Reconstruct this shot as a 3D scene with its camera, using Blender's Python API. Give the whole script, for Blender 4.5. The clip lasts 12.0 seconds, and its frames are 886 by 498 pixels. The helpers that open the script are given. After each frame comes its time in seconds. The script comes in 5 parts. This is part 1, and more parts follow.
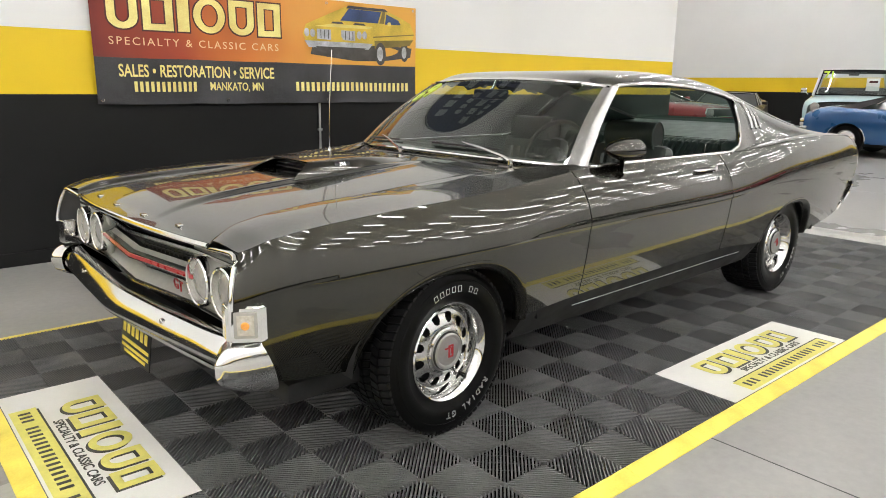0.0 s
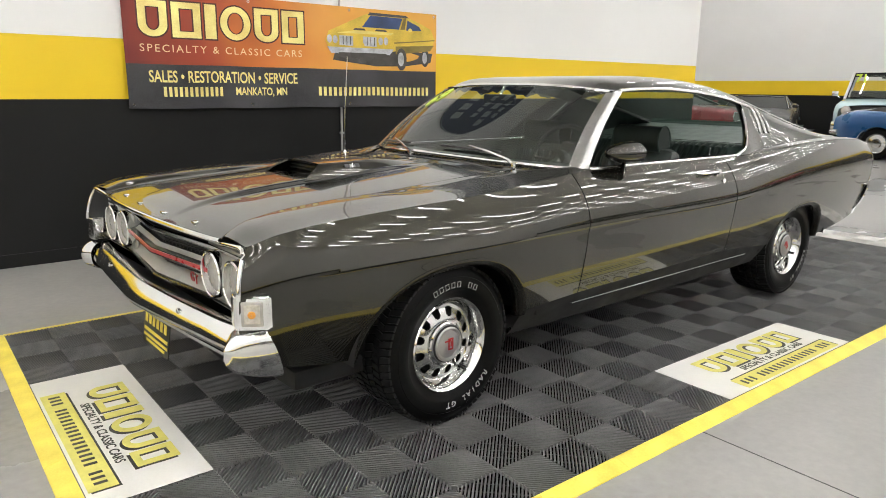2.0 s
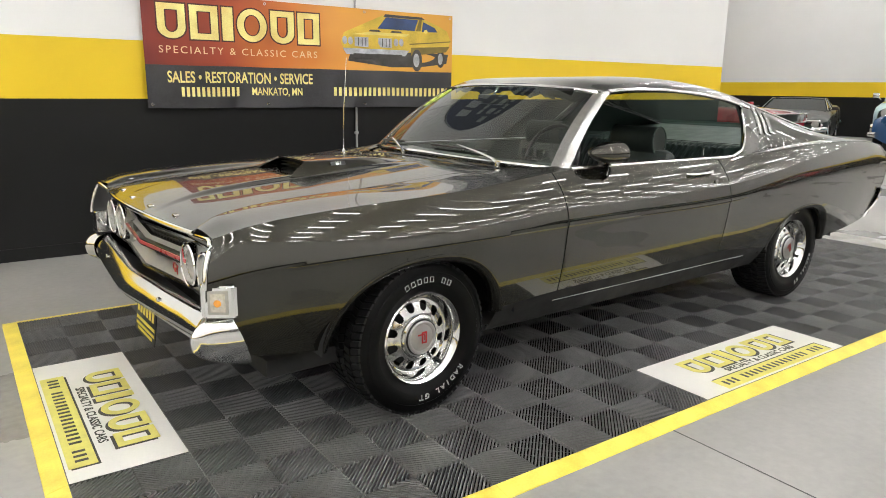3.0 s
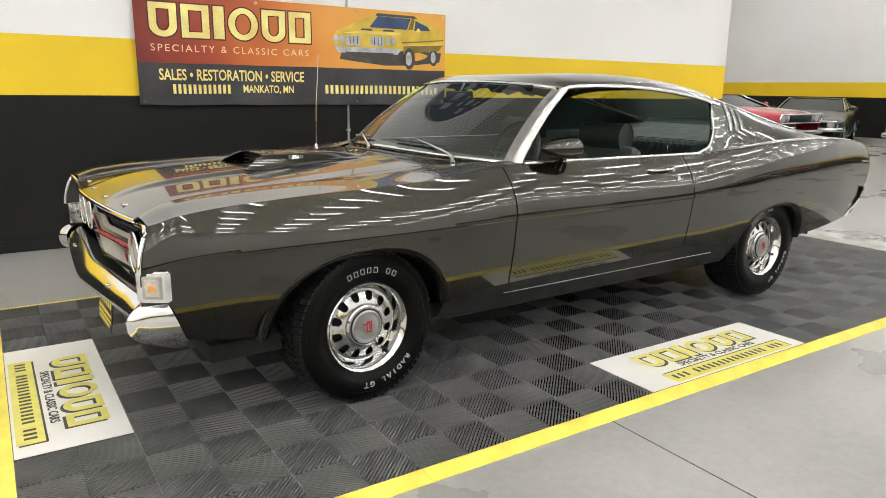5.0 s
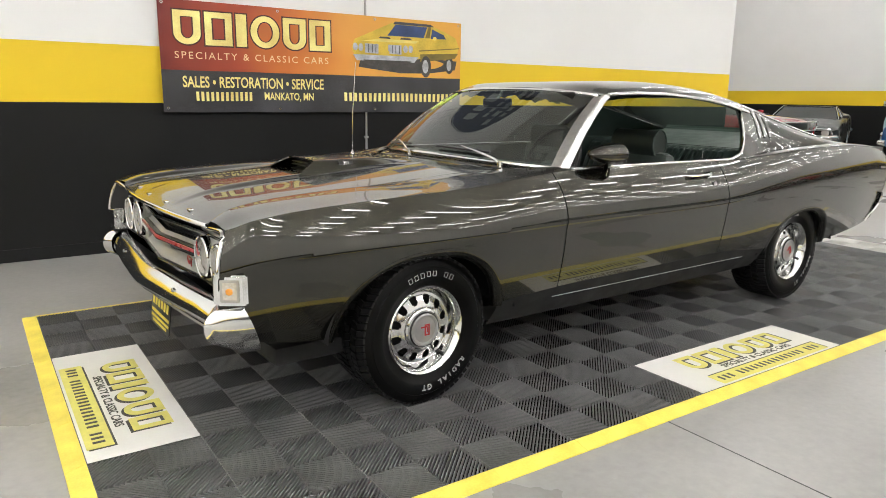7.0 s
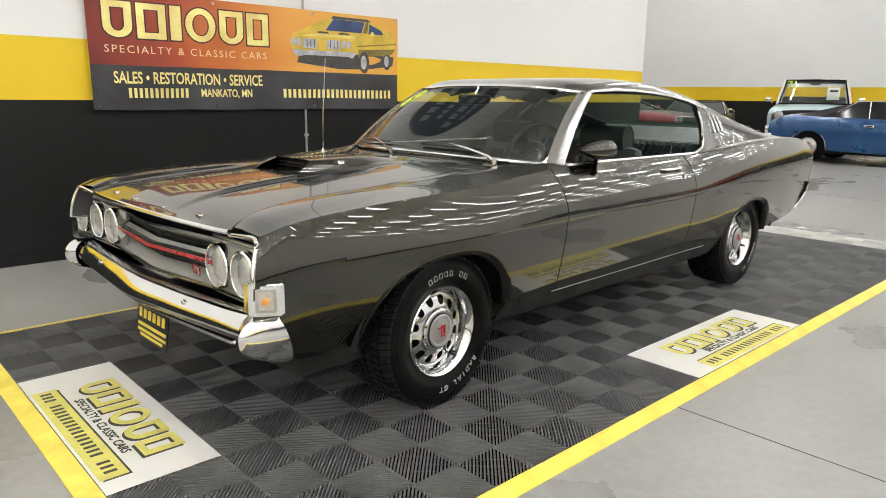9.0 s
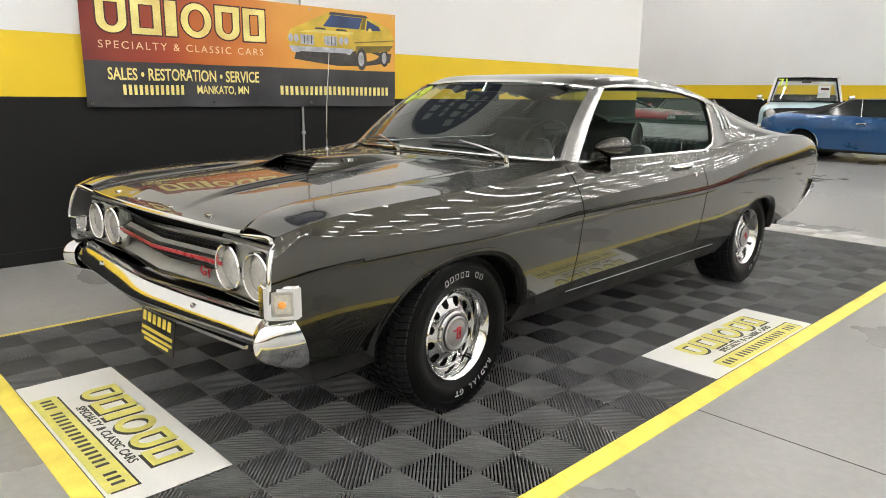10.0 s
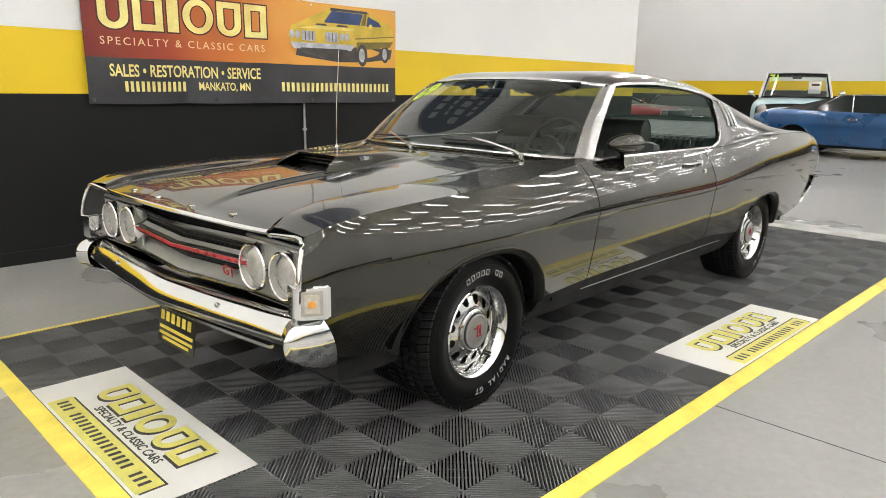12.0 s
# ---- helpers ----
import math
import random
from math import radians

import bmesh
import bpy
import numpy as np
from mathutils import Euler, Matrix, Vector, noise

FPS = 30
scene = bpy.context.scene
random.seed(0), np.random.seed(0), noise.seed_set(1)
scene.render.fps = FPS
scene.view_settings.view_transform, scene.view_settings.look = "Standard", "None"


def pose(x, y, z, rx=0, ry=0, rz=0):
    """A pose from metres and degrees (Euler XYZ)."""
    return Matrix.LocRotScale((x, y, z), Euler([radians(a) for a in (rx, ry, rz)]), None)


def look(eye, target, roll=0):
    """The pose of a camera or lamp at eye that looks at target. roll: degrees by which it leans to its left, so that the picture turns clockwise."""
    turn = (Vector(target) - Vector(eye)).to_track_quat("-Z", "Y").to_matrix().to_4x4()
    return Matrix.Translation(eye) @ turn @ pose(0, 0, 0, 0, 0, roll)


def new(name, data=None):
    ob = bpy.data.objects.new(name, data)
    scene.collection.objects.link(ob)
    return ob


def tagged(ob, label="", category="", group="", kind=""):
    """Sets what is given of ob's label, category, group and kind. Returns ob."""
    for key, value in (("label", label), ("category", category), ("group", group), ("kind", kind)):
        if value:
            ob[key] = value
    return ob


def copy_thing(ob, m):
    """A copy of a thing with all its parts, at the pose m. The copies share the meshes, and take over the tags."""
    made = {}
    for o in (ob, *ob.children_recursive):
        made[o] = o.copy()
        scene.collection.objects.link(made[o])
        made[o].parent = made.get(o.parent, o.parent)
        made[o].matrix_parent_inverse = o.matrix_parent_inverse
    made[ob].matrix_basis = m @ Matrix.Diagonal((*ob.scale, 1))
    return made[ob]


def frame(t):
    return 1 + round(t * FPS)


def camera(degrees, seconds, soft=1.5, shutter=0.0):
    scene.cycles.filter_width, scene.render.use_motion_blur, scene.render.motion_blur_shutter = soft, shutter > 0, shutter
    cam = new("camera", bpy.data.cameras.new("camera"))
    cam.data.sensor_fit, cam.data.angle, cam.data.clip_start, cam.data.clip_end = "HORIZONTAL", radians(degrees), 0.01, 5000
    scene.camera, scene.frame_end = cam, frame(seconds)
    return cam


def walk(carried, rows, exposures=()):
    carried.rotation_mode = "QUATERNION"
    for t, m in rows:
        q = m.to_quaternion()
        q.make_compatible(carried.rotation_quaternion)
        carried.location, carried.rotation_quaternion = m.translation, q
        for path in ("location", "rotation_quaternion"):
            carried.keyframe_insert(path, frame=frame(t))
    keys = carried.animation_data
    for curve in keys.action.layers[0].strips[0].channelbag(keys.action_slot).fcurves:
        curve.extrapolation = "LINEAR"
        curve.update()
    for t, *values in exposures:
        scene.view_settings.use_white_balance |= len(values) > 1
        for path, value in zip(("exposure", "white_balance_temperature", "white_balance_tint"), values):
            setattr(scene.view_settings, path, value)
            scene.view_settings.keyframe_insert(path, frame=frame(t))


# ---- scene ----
cam = camera(64.8, 12.0, soft=0.9)
PATH = [
    (0, (1.099, -1.261, 1.31), (2.371, 0.212, 0.852), 0.7),
    (0.5, (1.112, -1.255, 1.306), (2.377, 0.226, 0.851), 0.7),
    (1, (1.093, -1.293, 1.31), (2.356, 0.19, 0.857), 0.7),
    (1.5, (1.038, -1.363, 1.321), (2.288, 0.132, 0.871), 0.8),
    (2, (1.097, -1.437, 1.321), (2.306, 0.092, 0.871), 0.6),
    (2.5, (1.224, -1.513, 1.315), (2.373, 0.061, 0.866), 0.7),
    (3, (1.259, -1.648, 1.319), (2.381, -0.054, 0.871), 0.7),
    (4.8, (1.476, -1.89, 1.303), (2.545, -0.259, 0.856), 0.8),
    (5, (1.487, -1.887, 1.302), (2.556, -0.257, 0.854), 0.8),
    (5.5, (1.494, -1.883, 1.296), (2.563, -0.253, 0.851), 0.8),
    (6, (1.457, -1.865, 1.298), (2.531, -0.234, 0.867), 0.8),
    (6.5, (1.344, -1.829, 1.293), (2.424, -0.2, 0.868), 0.9),
    (6.7, (1.288, -1.811, 1.294), (2.371, -0.184, 0.869), 0.9),
    (8.3, (0.996, -1.485, 1.277), (2.265, 0.0, 0.846), 0.7),
    (8.5, (0.947, -1.458, 1.279), (2.242, 0.003, 0.848), 0.8),
    (9, (0.858, -1.429, 1.292), (2.187, 0.001, 0.859), 0.8),
    (9.5, (0.812, -1.376, 1.291), (2.157, 0.04, 0.859), 0.9),
    (10, (0.836, -1.292, 1.278), (2.189, 0.115, 0.841), 0.8),
    (10.5, (0.862, -1.226, 1.258), (2.221, 0.174, 0.819), 0.8),
    (11, (0.817, -1.197, 1.262), (2.181, 0.197, 0.817), 0.8),
    (11.5, (0.769, -1.196, 1.278), (2.138, 0.192, 0.828), 0.8),
    (12, (0.746, -1.204, 1.287), (2.12, 0.179, 0.838), 0.8),
]
walk(cam, [(t, look(eye, target, roll)) for t, eye, target, roll in PATH])

# ---- light ----
world = bpy.data.worlds.new("hall_air")
world.use_nodes = True
world.node_tree.nodes["Background"].inputs[0].default_value = (0.9, 0.95, 1.0, 1)
world.node_tree.nodes["Background"].inputs[1].default_value = 0.02
scene.world = world
scene.view_settings.exposure = 0.0
LAMP_POWER = 66.0
CEILING_FILL_POWER = 16.0

# ---- materials ----


def nodes_of(name):
    m = bpy.data.materials.new(name)
    m.use_nodes = True
    nt = m.node_tree
    return m, nt, nt.nodes["Principled BSDF"]


def mat(name, colour, rough=0.5, metal=0.0, vary=0.12, scale=8.0, bump=0.0, bump_scale=60.0, coat=0.0,
        coat_rough=0.03, fine=120.0, spec=0.5, mottle=None):
    """A surface with variation at two scales in colour and roughness, and fine relief."""
    m, nt, b = nodes_of(name)
    n = nt.nodes
    tc = n.new("ShaderNodeTexCoord")
    big = n.new("ShaderNodeTexNoise")
    big.inputs["Scale"].default_value = scale
    big.inputs["Detail"].default_value = 6
    small = n.new("ShaderNodeTexNoise")
    small.inputs["Scale"].default_value = fine
    small.inputs["Detail"].default_value = 3
    nt.links.new(tc.outputs["Object"], big.inputs["Vector"])
    nt.links.new(tc.outputs["Object"], small.inputs["Vector"])
    add = n.new("ShaderNodeMath")
    add.operation = "MULTIPLY_ADD"
    nt.links.new(small.outputs["Fac"], add.inputs[0])
    add.inputs[1].default_value = 0.4
    nt.links.new(big.outputs["Fac"], add.inputs[2])
    ramp = n.new("ShaderNodeValToRGB")
    ramp.color_ramp.elements[0].position = 0.45
    ramp.color_ramp.elements[1].position = 0.95
    lo = [max(0.0, c * (1 - vary)) for c in colour]
    hi = [min(1.0, c * (1 + vary)) for c in (mottle or colour)]
    ramp.color_ramp.elements[0].color = (*lo, 1)
    ramp.color_ramp.elements[1].color = (*hi, 1)
    nt.links.new(add.outputs[0], ramp.inputs[0])
    nt.links.new(ramp.outputs[0], b.inputs["Base Color"])
    mr = n.new("ShaderNodeMapRange")
    mr.inputs["From Min"].default_value, mr.inputs["From Max"].default_value = 0.3, 0.75
    mr.inputs["To Min"].default_value, mr.inputs["To Max"].default_value = rough * 0.85, min(1.0, rough * 1.15)
    nt.links.new(big.outputs["Fac"], mr.inputs["Value"])
    nt.links.new(mr.outputs[0], b.inputs["Roughness"])
    b.inputs["Metallic"].default_value = metal
    b.inputs["Specular IOR Level"].default_value = spec
    b.inputs["Coat Weight"].default_value = coat
    b.inputs["Coat Roughness"].default_value = coat_rough
    if bump:
        bn = n.new("ShaderNodeTexNoise")
        bn.inputs["Scale"].default_value = bump_scale
        bn.inputs["Detail"].default_value = 4
        nt.links.new(tc.outputs["Object"], bn.inputs["Vector"])
        bp = n.new("ShaderNodeBump")
        bp.inputs["Strength"].default_value = bump
        bp.inputs["Distance"].default_value = 0.002
        nt.links.new(bn.outputs["Fac"], bp.inputs["Height"])
        nt.links.new(bp.outputs[0], b.inputs["Normal"])
    return m


def glow(name, colour, strength):
    m, nt, b = nodes_of(name)
    b.inputs["Base Color"].default_value = (*colour, 1)
    b.inputs["Emission Color"].default_value = (*colour, 1)
    b.inputs["Emission Strength"].default_value = strength
    return m


def glass_mat(name, tint, through_part=0.75, rough=0.01):
    """Thin pane: mostly clear, with a mirror film that grows by Fresnel."""
    m, nt, b = nodes_of(name)
    n = nt.nodes
    out = n["Material Output"]
    tr = n.new("ShaderNodeBsdfTransparent")
    tr.inputs[0].default_value = (*tint, 1)
    gl = n.new("ShaderNodeBsdfGlossy")
    gl.inputs["Roughness"].default_value = rough
    lw = n.new("ShaderNodeLayerWeight")
    lw.inputs["Blend"].default_value = 0.5
    pw = n.new("ShaderNodeMath")
    pw.operation = "POWER"
    pw.inputs[1].default_value = 5.0
    nt.links.new(lw.outputs["Facing"], pw.inputs[0])
    mul = n.new("ShaderNodeMath")
    mul.operation = "MULTIPLY_ADD"
    mul.inputs[1].default_value, mul.inputs[2].default_value = 0.95, 0.14
    mul.use_clamp = True
    nt.links.new(pw.outputs[0], mul.inputs[0])
    mx = n.new("ShaderNodeMixShader")
    nt.links.new(mul.outputs[0], mx.inputs[0])
    nt.links.new(tr.outputs[0], mx.inputs[1])
    nt.links.new(gl.outputs[0], mx.inputs[2])
    nt.links.new(mx.outputs[0], out.inputs["Surface"])
    n.remove(b)
    return m


M = {}
M["paint"] = mat("olive_grey_paint", (0.0290, 0.0271, 0.0196), 0.23, 0.92, 0.05, 3, coat=1.0, coat_rough=0.014, fine=900, spec=0.1)
M["paint"].node_tree.nodes["Principled BSDF"].inputs["Coat IOR"].default_value = 1.57
M["black_paint"] = mat("satin_black_paint", (0.012, 0.012, 0.012), 0.35, 0, 0.2, 6, bump=0.05)
M["chrome"] = mat("chrome", (0.86, 0.86, 0.85), 0.11, 1.0, 0.04, 12, bump=0.02, bump_scale=25)
M["bright"] = mat("brushed_bright_trim", (0.72, 0.72, 0.71), 0.16, 1.0, 0.06, 12)
M["pillar_bright"] = mat("brushed_pillar_trim", (0.52, 0.52, 0.51), 0.24, 1.0, 0.12, 25)
M["wheel_chrome"] = mat("dulled_wheel_chrome", (0.74, 0.74, 0.73), 0.11, 1.0, 0.06, 18)
M["dusty_joint"] = mat("dusty_tile_joint", (0.22, 0.22, 0.21), 0.8, 0, 0.3, 12)
M["silver"] = mat("argent_paint", (0.40, 0.40, 0.39), 0.36, 0.75, 0.08, 20)
M["gunmetal"] = mat("argent_grille_paint", (0.36, 0.36, 0.33), 0.4, 0.35, 0.1, 20)
M["rubber"] = mat("tyre_rubber", (0.003, 0.003, 0.003), 0.34, 0, 0.3, 14, bump=0.10, bump_scale=250, spec=0.13)
M["tread"] = mat("tread_rubber", (0.009, 0.009, 0.009), 0.55, 0, 0.35, 25, bump=0.2, bump_scale=200, spec=0.25)
M["letter_white"] = mat("raised_white_lettering", (0.72, 0.71, 0.68), 0.6, 0, 0.08, 30)
M["dark"] = mat("underbody_black", (0.008, 0.008, 0.008), 0.8, 0, 0.3, 10)
M["red"] = mat("red_enamel", (0.42, 0.02, 0.025), 0.3, 0, 0.1, 30, coat=0.6)
M["vinyl"] = mat("black_green_vinyl", (0.022, 0.029, 0.025), 0.42, 0, 0.2, 14, bump=0.15, bump_scale=350)
M["vinyl_green"] = mat("dark_green_vinyl", (0.021, 0.038, 0.031), 0.45, 0, 0.15, 9, bump=0.1, bump_scale=350)
M["headliner"] = mat("dark_headliner", (0.02, 0.022, 0.02), 0.8, 0, 0.15, 12, bump=0.1)
M["lens"] = mat("lamp_reflector", (0.58, 0.57, 0.54), 0.12, 0.55, 0.12, 60, bump=0.6, bump_scale=70)
M["lens_clear"] = mat("frosted_clear_lens", (0.36, 0.345, 0.31), 0.12, 0.0, 0.1, 40, coat=1.0, bump=0.2, bump_scale=160)
M["lens_pale"] = mat("pale_fluted_lens", (0.50, 0.46, 0.38), 0.15, 0.0, 0.2, 60, coat=1.0, bump=0.3, bump_scale=160)
M["amber"] = mat("amber_bulb", (0.75, 0.32, 0.06), 0.25, 0, 0.1, 30)
M["glass"] = glass_mat("tinted_glass", (0.62, 0.72, 0.66))
M["glass_clear"] = glass_mat("clear_glass", (0.9, 0.93, 0.92))
M["concrete"] = mat("polished_concrete", (0.295, 0.291, 0.276), 0.30, 0, 0.12, 0.9, bump=0.05, bump_scale=40, fine=30, mottle=(0.335, 0.329, 0.312))
M["joint"] = mat("sawn_joint_filler", (0.10, 0.10, 0.095), 0.8, 0, 0.3, 10)
M["white_wall"] = mat("white_wall_paint", (0.80, 0.80, 0.79), 0.6, 0, 0.03, 0.8, bump=0.06, bump_scale=120)
M["yellow_wall"] = mat("yellow_wall_paint", (0.80, 0.55, 0.012), 0.5, 0, 0.05, 0.9, bump=0.06, bump_scale=120)
M["black_wall"] = mat("black_wall_paint", (0.009, 0.009, 0.0092), 0.5, 0, 0.15, 1.2, bump=0.08, bump_scale=120, spec=0.22)
M["ceiling"] = mat("pale_grey_deck_ceiling", (0.76, 0.755, 0.735), 0.8, 0, 0.06, 0.7)
M["tile"] = mat("black_polypropylene_tile", (0.102, 0.102, 0.103), 0.34, 0, 0.18, 5, bump=0.15, bump_scale=220, mottle=(0.150, 0.150, 0.148))
# near-black: the shade of the rib gaps is put into this colour
M["tile_web"] = mat("tile_gap_shade_black", (0.003, 0.003, 0.003), 0.9, 0, 0.3, 9, spec=0.1)
M["tile_white"] = mat("white_polypropylene_tile", (0.66, 0.65, 0.62), 0.5, 0, 0.08, 5)
M["edge_yellow"] = mat("yellow_ramp_edge", (0.79, 0.62, 0.075), 0.45, 0, 0.1, 7, bump=0.1, mottle=(0.84, 0.69, 0.12))
M["decal_white"] = mat("white_vinyl_decal", (0.74, 0.73, 0.69), 0.42, 0, 0.05, 5)
M["decal_yellow"] = mat("faded_yellow_print", (0.70, 0.64, 0.16), 0.45, 0, 0.12, 18)
M["decal_black"] = mat("worn_black_print", (0.05, 0.05, 0.04), 0.5, 0, 0.4, 40)
M["lamp_glow"] = glow("lamp_tube", (1.0, 0.985, 0.972), LAMP_POWER)
# fill light added on top of the lamps, to brighten the ceiling
M["ceiling_fill"] = glow("ceiling_fill_glow", (1.0, 0.97, 0.92), CEILING_FILL_POWER)
M["lamp_case"] = mat("white_lamp_housing", (0.7, 0.7, 0.7), 0.5)

# ---- building helpers ----


def mesh_ob(name, bm, material, parent=None, label="", smooth=True, solid=0.0):
    """Link a bmesh as one object; solid gives a sheet its thickness; edges that turn sharply stay crisp."""
    me = bpy.data.meshes.new(name)
    if solid:
        bmesh.ops.recalc_face_normals(bm, faces=bm.faces)
        bmesh.ops.solidify(bm, geom=bm.faces, thickness=solid)
    bm.normal_update()
    if smooth:
        for f in bm.faces:
            f.smooth = True
        for e in bm.edges:
            if len(e.link_faces) == 2 and e.calc_face_angle(0.0) > 0.66:
                e.smooth = False
    bm.to_mesh(me)
    bm.free()
    if material:
        for mm in (material if isinstance(material, (list, tuple)) else [material]):
            me.materials.append(mm)
    ob = new(name, me)
    if parent:
        ob.parent = parent
    if label:
        ob["label"] = label
    return ob


def part(name, bm, material, parent, label="", smooth=True, solid=0.0):
    return mesh_ob(name, bm, material, parent, label, smooth, solid)


def thing(name, m, label, category, group=""):
    ob = new(name)
    ob.matrix_basis = m
    ob.empty_display_size = 0.1
    return tagged(ob, label, category, group)


def add_box(bm, lo, hi, bev=0.0, m=None, mi=0):
    """A box between two corners, bevelled, turned by m."""
    vs = [bm.verts.new((x, y, z)) for x in (lo[0], hi[0]) for y in (lo[1], hi[1]) for z in (lo[2], hi[2])]
    fs = [bm.faces.new([vs[i] for i in q]) for q in
          ((0, 1, 3, 2), (4, 6, 7, 5), (0, 4, 5, 1), (2, 3, 7, 6), (0, 2, 6, 4), (1, 5, 7, 3))]
    out = list(vs)
    if bev:
        es = list({e for f in fs for e in f.edges})
        r = bmesh.ops.bevel(bm, geom=es, offset=bev, segments=2, affect="EDGES", profile=0.5)
        out = list({v for f in r["faces"] for v in f.verts} | {v for v in vs if v.is_valid})
    for f in {f for v in out for f in v.link_faces}:
        f.material_index = mi
    if m is not None:
        bmesh.ops.transform(bm, matrix=m, verts=out)
    return out


def box(lo, hi, bev=0.0, m=None):
    bm = bmesh.new()
    add_box(bm, lo, hi, bev, m)
    return bm


def lathe(profile, n=64, axis="y", closed=False):
    """Turn a profile of (radius, along) about an axis."""
    bm = bmesh.new()
    add_lathe(bm, profile, n, axis, closed)
    return bm


def add_lathe(bm, profile, n=64, axis="y", closed=False):
    rings = []
    for k in range(n):
        a = 2 * math.pi * k / n
        c, s = math.cos(a), math.sin(a)
        ring = []
        for r, h in profile:
            p = (r * c, h, r * s) if axis == "y" else ((h, r * c, r * s) if axis == "x" else (r * c, r * s, h))
            ring.append(bm.verts.new(p))
        rings.append(ring)
    cnt = len(profile)
    for k in range(n):
        a, b = rings[k], rings[(k + 1) % n]
        for i in range(cnt if closed else cnt - 1):
            j = (i + 1) % cnt
            bm.faces.new((a[i], a[j], b[j], b[i]))
    bmesh.ops.remove_doubles(bm, verts=bm.verts, dist=1e-6)


def surf(f, nu, nv, skip=None, close_u=False):
    """A sheet f(u, v), u and v from 0 to 1."""
    bm = bmesh.new()
    g = [[bm.verts.new(f(i / nu, j / nv)) for j in range(nv + 1)] for i in range(nu + 1)]
    for i in range(nu):
        for j in range(nv):
            if skip and skip((i + 0.5) / nu, (j + 0.5) / nv):
                continue
            bm.faces.new((g[i][j], g[i + 1][j], g[i + 1][j + 1], g[i][j + 1]))
    bmesh.ops.remove_doubles(bm, verts=bm.verts, dist=1e-5)
    return bm


def tube(points, r, n=10, flat=1.0):
    """A round bar along points; flat squeezes it in height."""
    bm = bmesh.new()
    add_tube(bm, points, r, n, flat)
    return bm


def add_tube(bm, points, r, n=10, flat=1.0):
    pts = [Vector(p) for p in points]
    rings = []
    for i, p in enumerate(pts):
        d = (pts[min(i + 1, len(pts) - 1)] - pts[max(i - 1, 0)]).normalized()
        ref = Vector((0, 0, 1)) if abs(d.z) < 0.9 else Vector((0, 1, 0))
        s = d.cross(ref).normalized()
        t = s.cross(d)
        rr = r[i] if isinstance(r, (list, tuple)) else r
        rings.append([bm.verts.new(p + rr * (math.cos(2 * math.pi * k / n) * s + flat * math.sin(2 * math.pi * k / n) * t))
                      for k in range(n)])
    for a, b in zip(rings, rings[1:]):
        for k in range(n):
            bm.faces.new((a[k], a[(k + 1) % n], b[(k + 1) % n], b[k]))
    bm.faces.new(rings[0])
    bm.faces.new(rings[-1])


def curve_of(*knots):
    """A smooth function through (x, value...) knots."""
    ks = sorted(knots)
    xs = [k[0] for k in ks]
    dims = len(ks[0]) - 1

    def tang(i, d):
        if i == 0 or i == len(ks) - 1:
            j = 0 if i == 0 else len(ks) - 2
            return (ks[j + 1][d] - ks[j][d]) / (xs[j + 1] - xs[j])
        a = (ks[i][d] - ks[i - 1][d]) / (xs[i] - xs[i - 1])
        b = (ks[i + 1][d] - ks[i][d]) / (xs[i + 1] - xs[i])
        return 0.0 if a * b < 0 else (a + b) / 2

    def f(x):
        x = min(max(x, xs[0]), xs[-1])
        i = max(k for k in range(len(xs) - 1) if xs[k] <= x or k == 0)
        h = xs[i + 1] - xs[i]
        t = (x - xs[i]) / h
        out = []
        for d in range(1, dims + 1):
            m0, m1 = tang(i, d) * h, tang(i + 1, d) * h
            p0, p1 = ks[i][d], ks[i + 1][d]
            out.append((2 * t**3 - 3 * t**2 + 1) * p0 + (t**3 - 2 * t**2 + t) * m0 + (-2 * t**3 + 3 * t**2) * p1 + (t**3 - t**2) * m1)
        return out[0] if dims == 1 else tuple(out)
    return f


def smooth01(x, a, b):
    t = min(1.0, max(0.0, (x - a) / (b - a)))
    return t * t * (3 - 2 * t)


def mix(a, b, t):
    return a + (b - a) * t


def text_bm(body, size, depth=0.0006, outline=0.0, bold=0.0, narrow=1.0, space=1.0):
    """Letters of the built-in font in the xy plane, centred."""
    cu = bpy.data.curves.new("letters", "FONT")
    cu.body, cu.size, cu.align_x, cu.align_y = body, size, "CENTER", "CENTER"
    cu.space_character = space
    cu.resolution_u = 3
    if outline:
        cu.fill_mode, cu.bevel_depth, cu.bevel_resolution = "NONE", outline, 0
    else:
        cu.extrude, cu.offset = depth, bold
    ob = bpy.data.objects.new("letters", cu)
    scene.collection.objects.link(ob)
    dg = bpy.context.evaluated_depsgraph_get()
    me = bpy.data.meshes.new_from_object(ob.evaluated_get(dg))
    bm = bmesh.new()
    bm.from_mesh(me)
    bpy.data.objects.remove(ob)
    bpy.data.curves.remove(cu)
    bpy.data.meshes.remove(me)
    bmesh.ops.scale(bm, vec=(narrow, 1, 1), verts=bm.verts)
    return bm


def join_bm(bm, other, m=None):
    me = bpy.data.meshes.new("joined")
    if m is not None:
        bmesh.ops.transform(other, matrix=m, verts=other.verts)
    other.to_mesh(me)
    other.free()
    bm.from_mesh(me)
    bpy.data.meshes.remove(me)
    return bm


def structure(name, bm, material, label, smooth=False):
    ob = mesh_ob(name, bm, material, smooth=smooth)
    return tagged(ob, label, "", "", "structure")


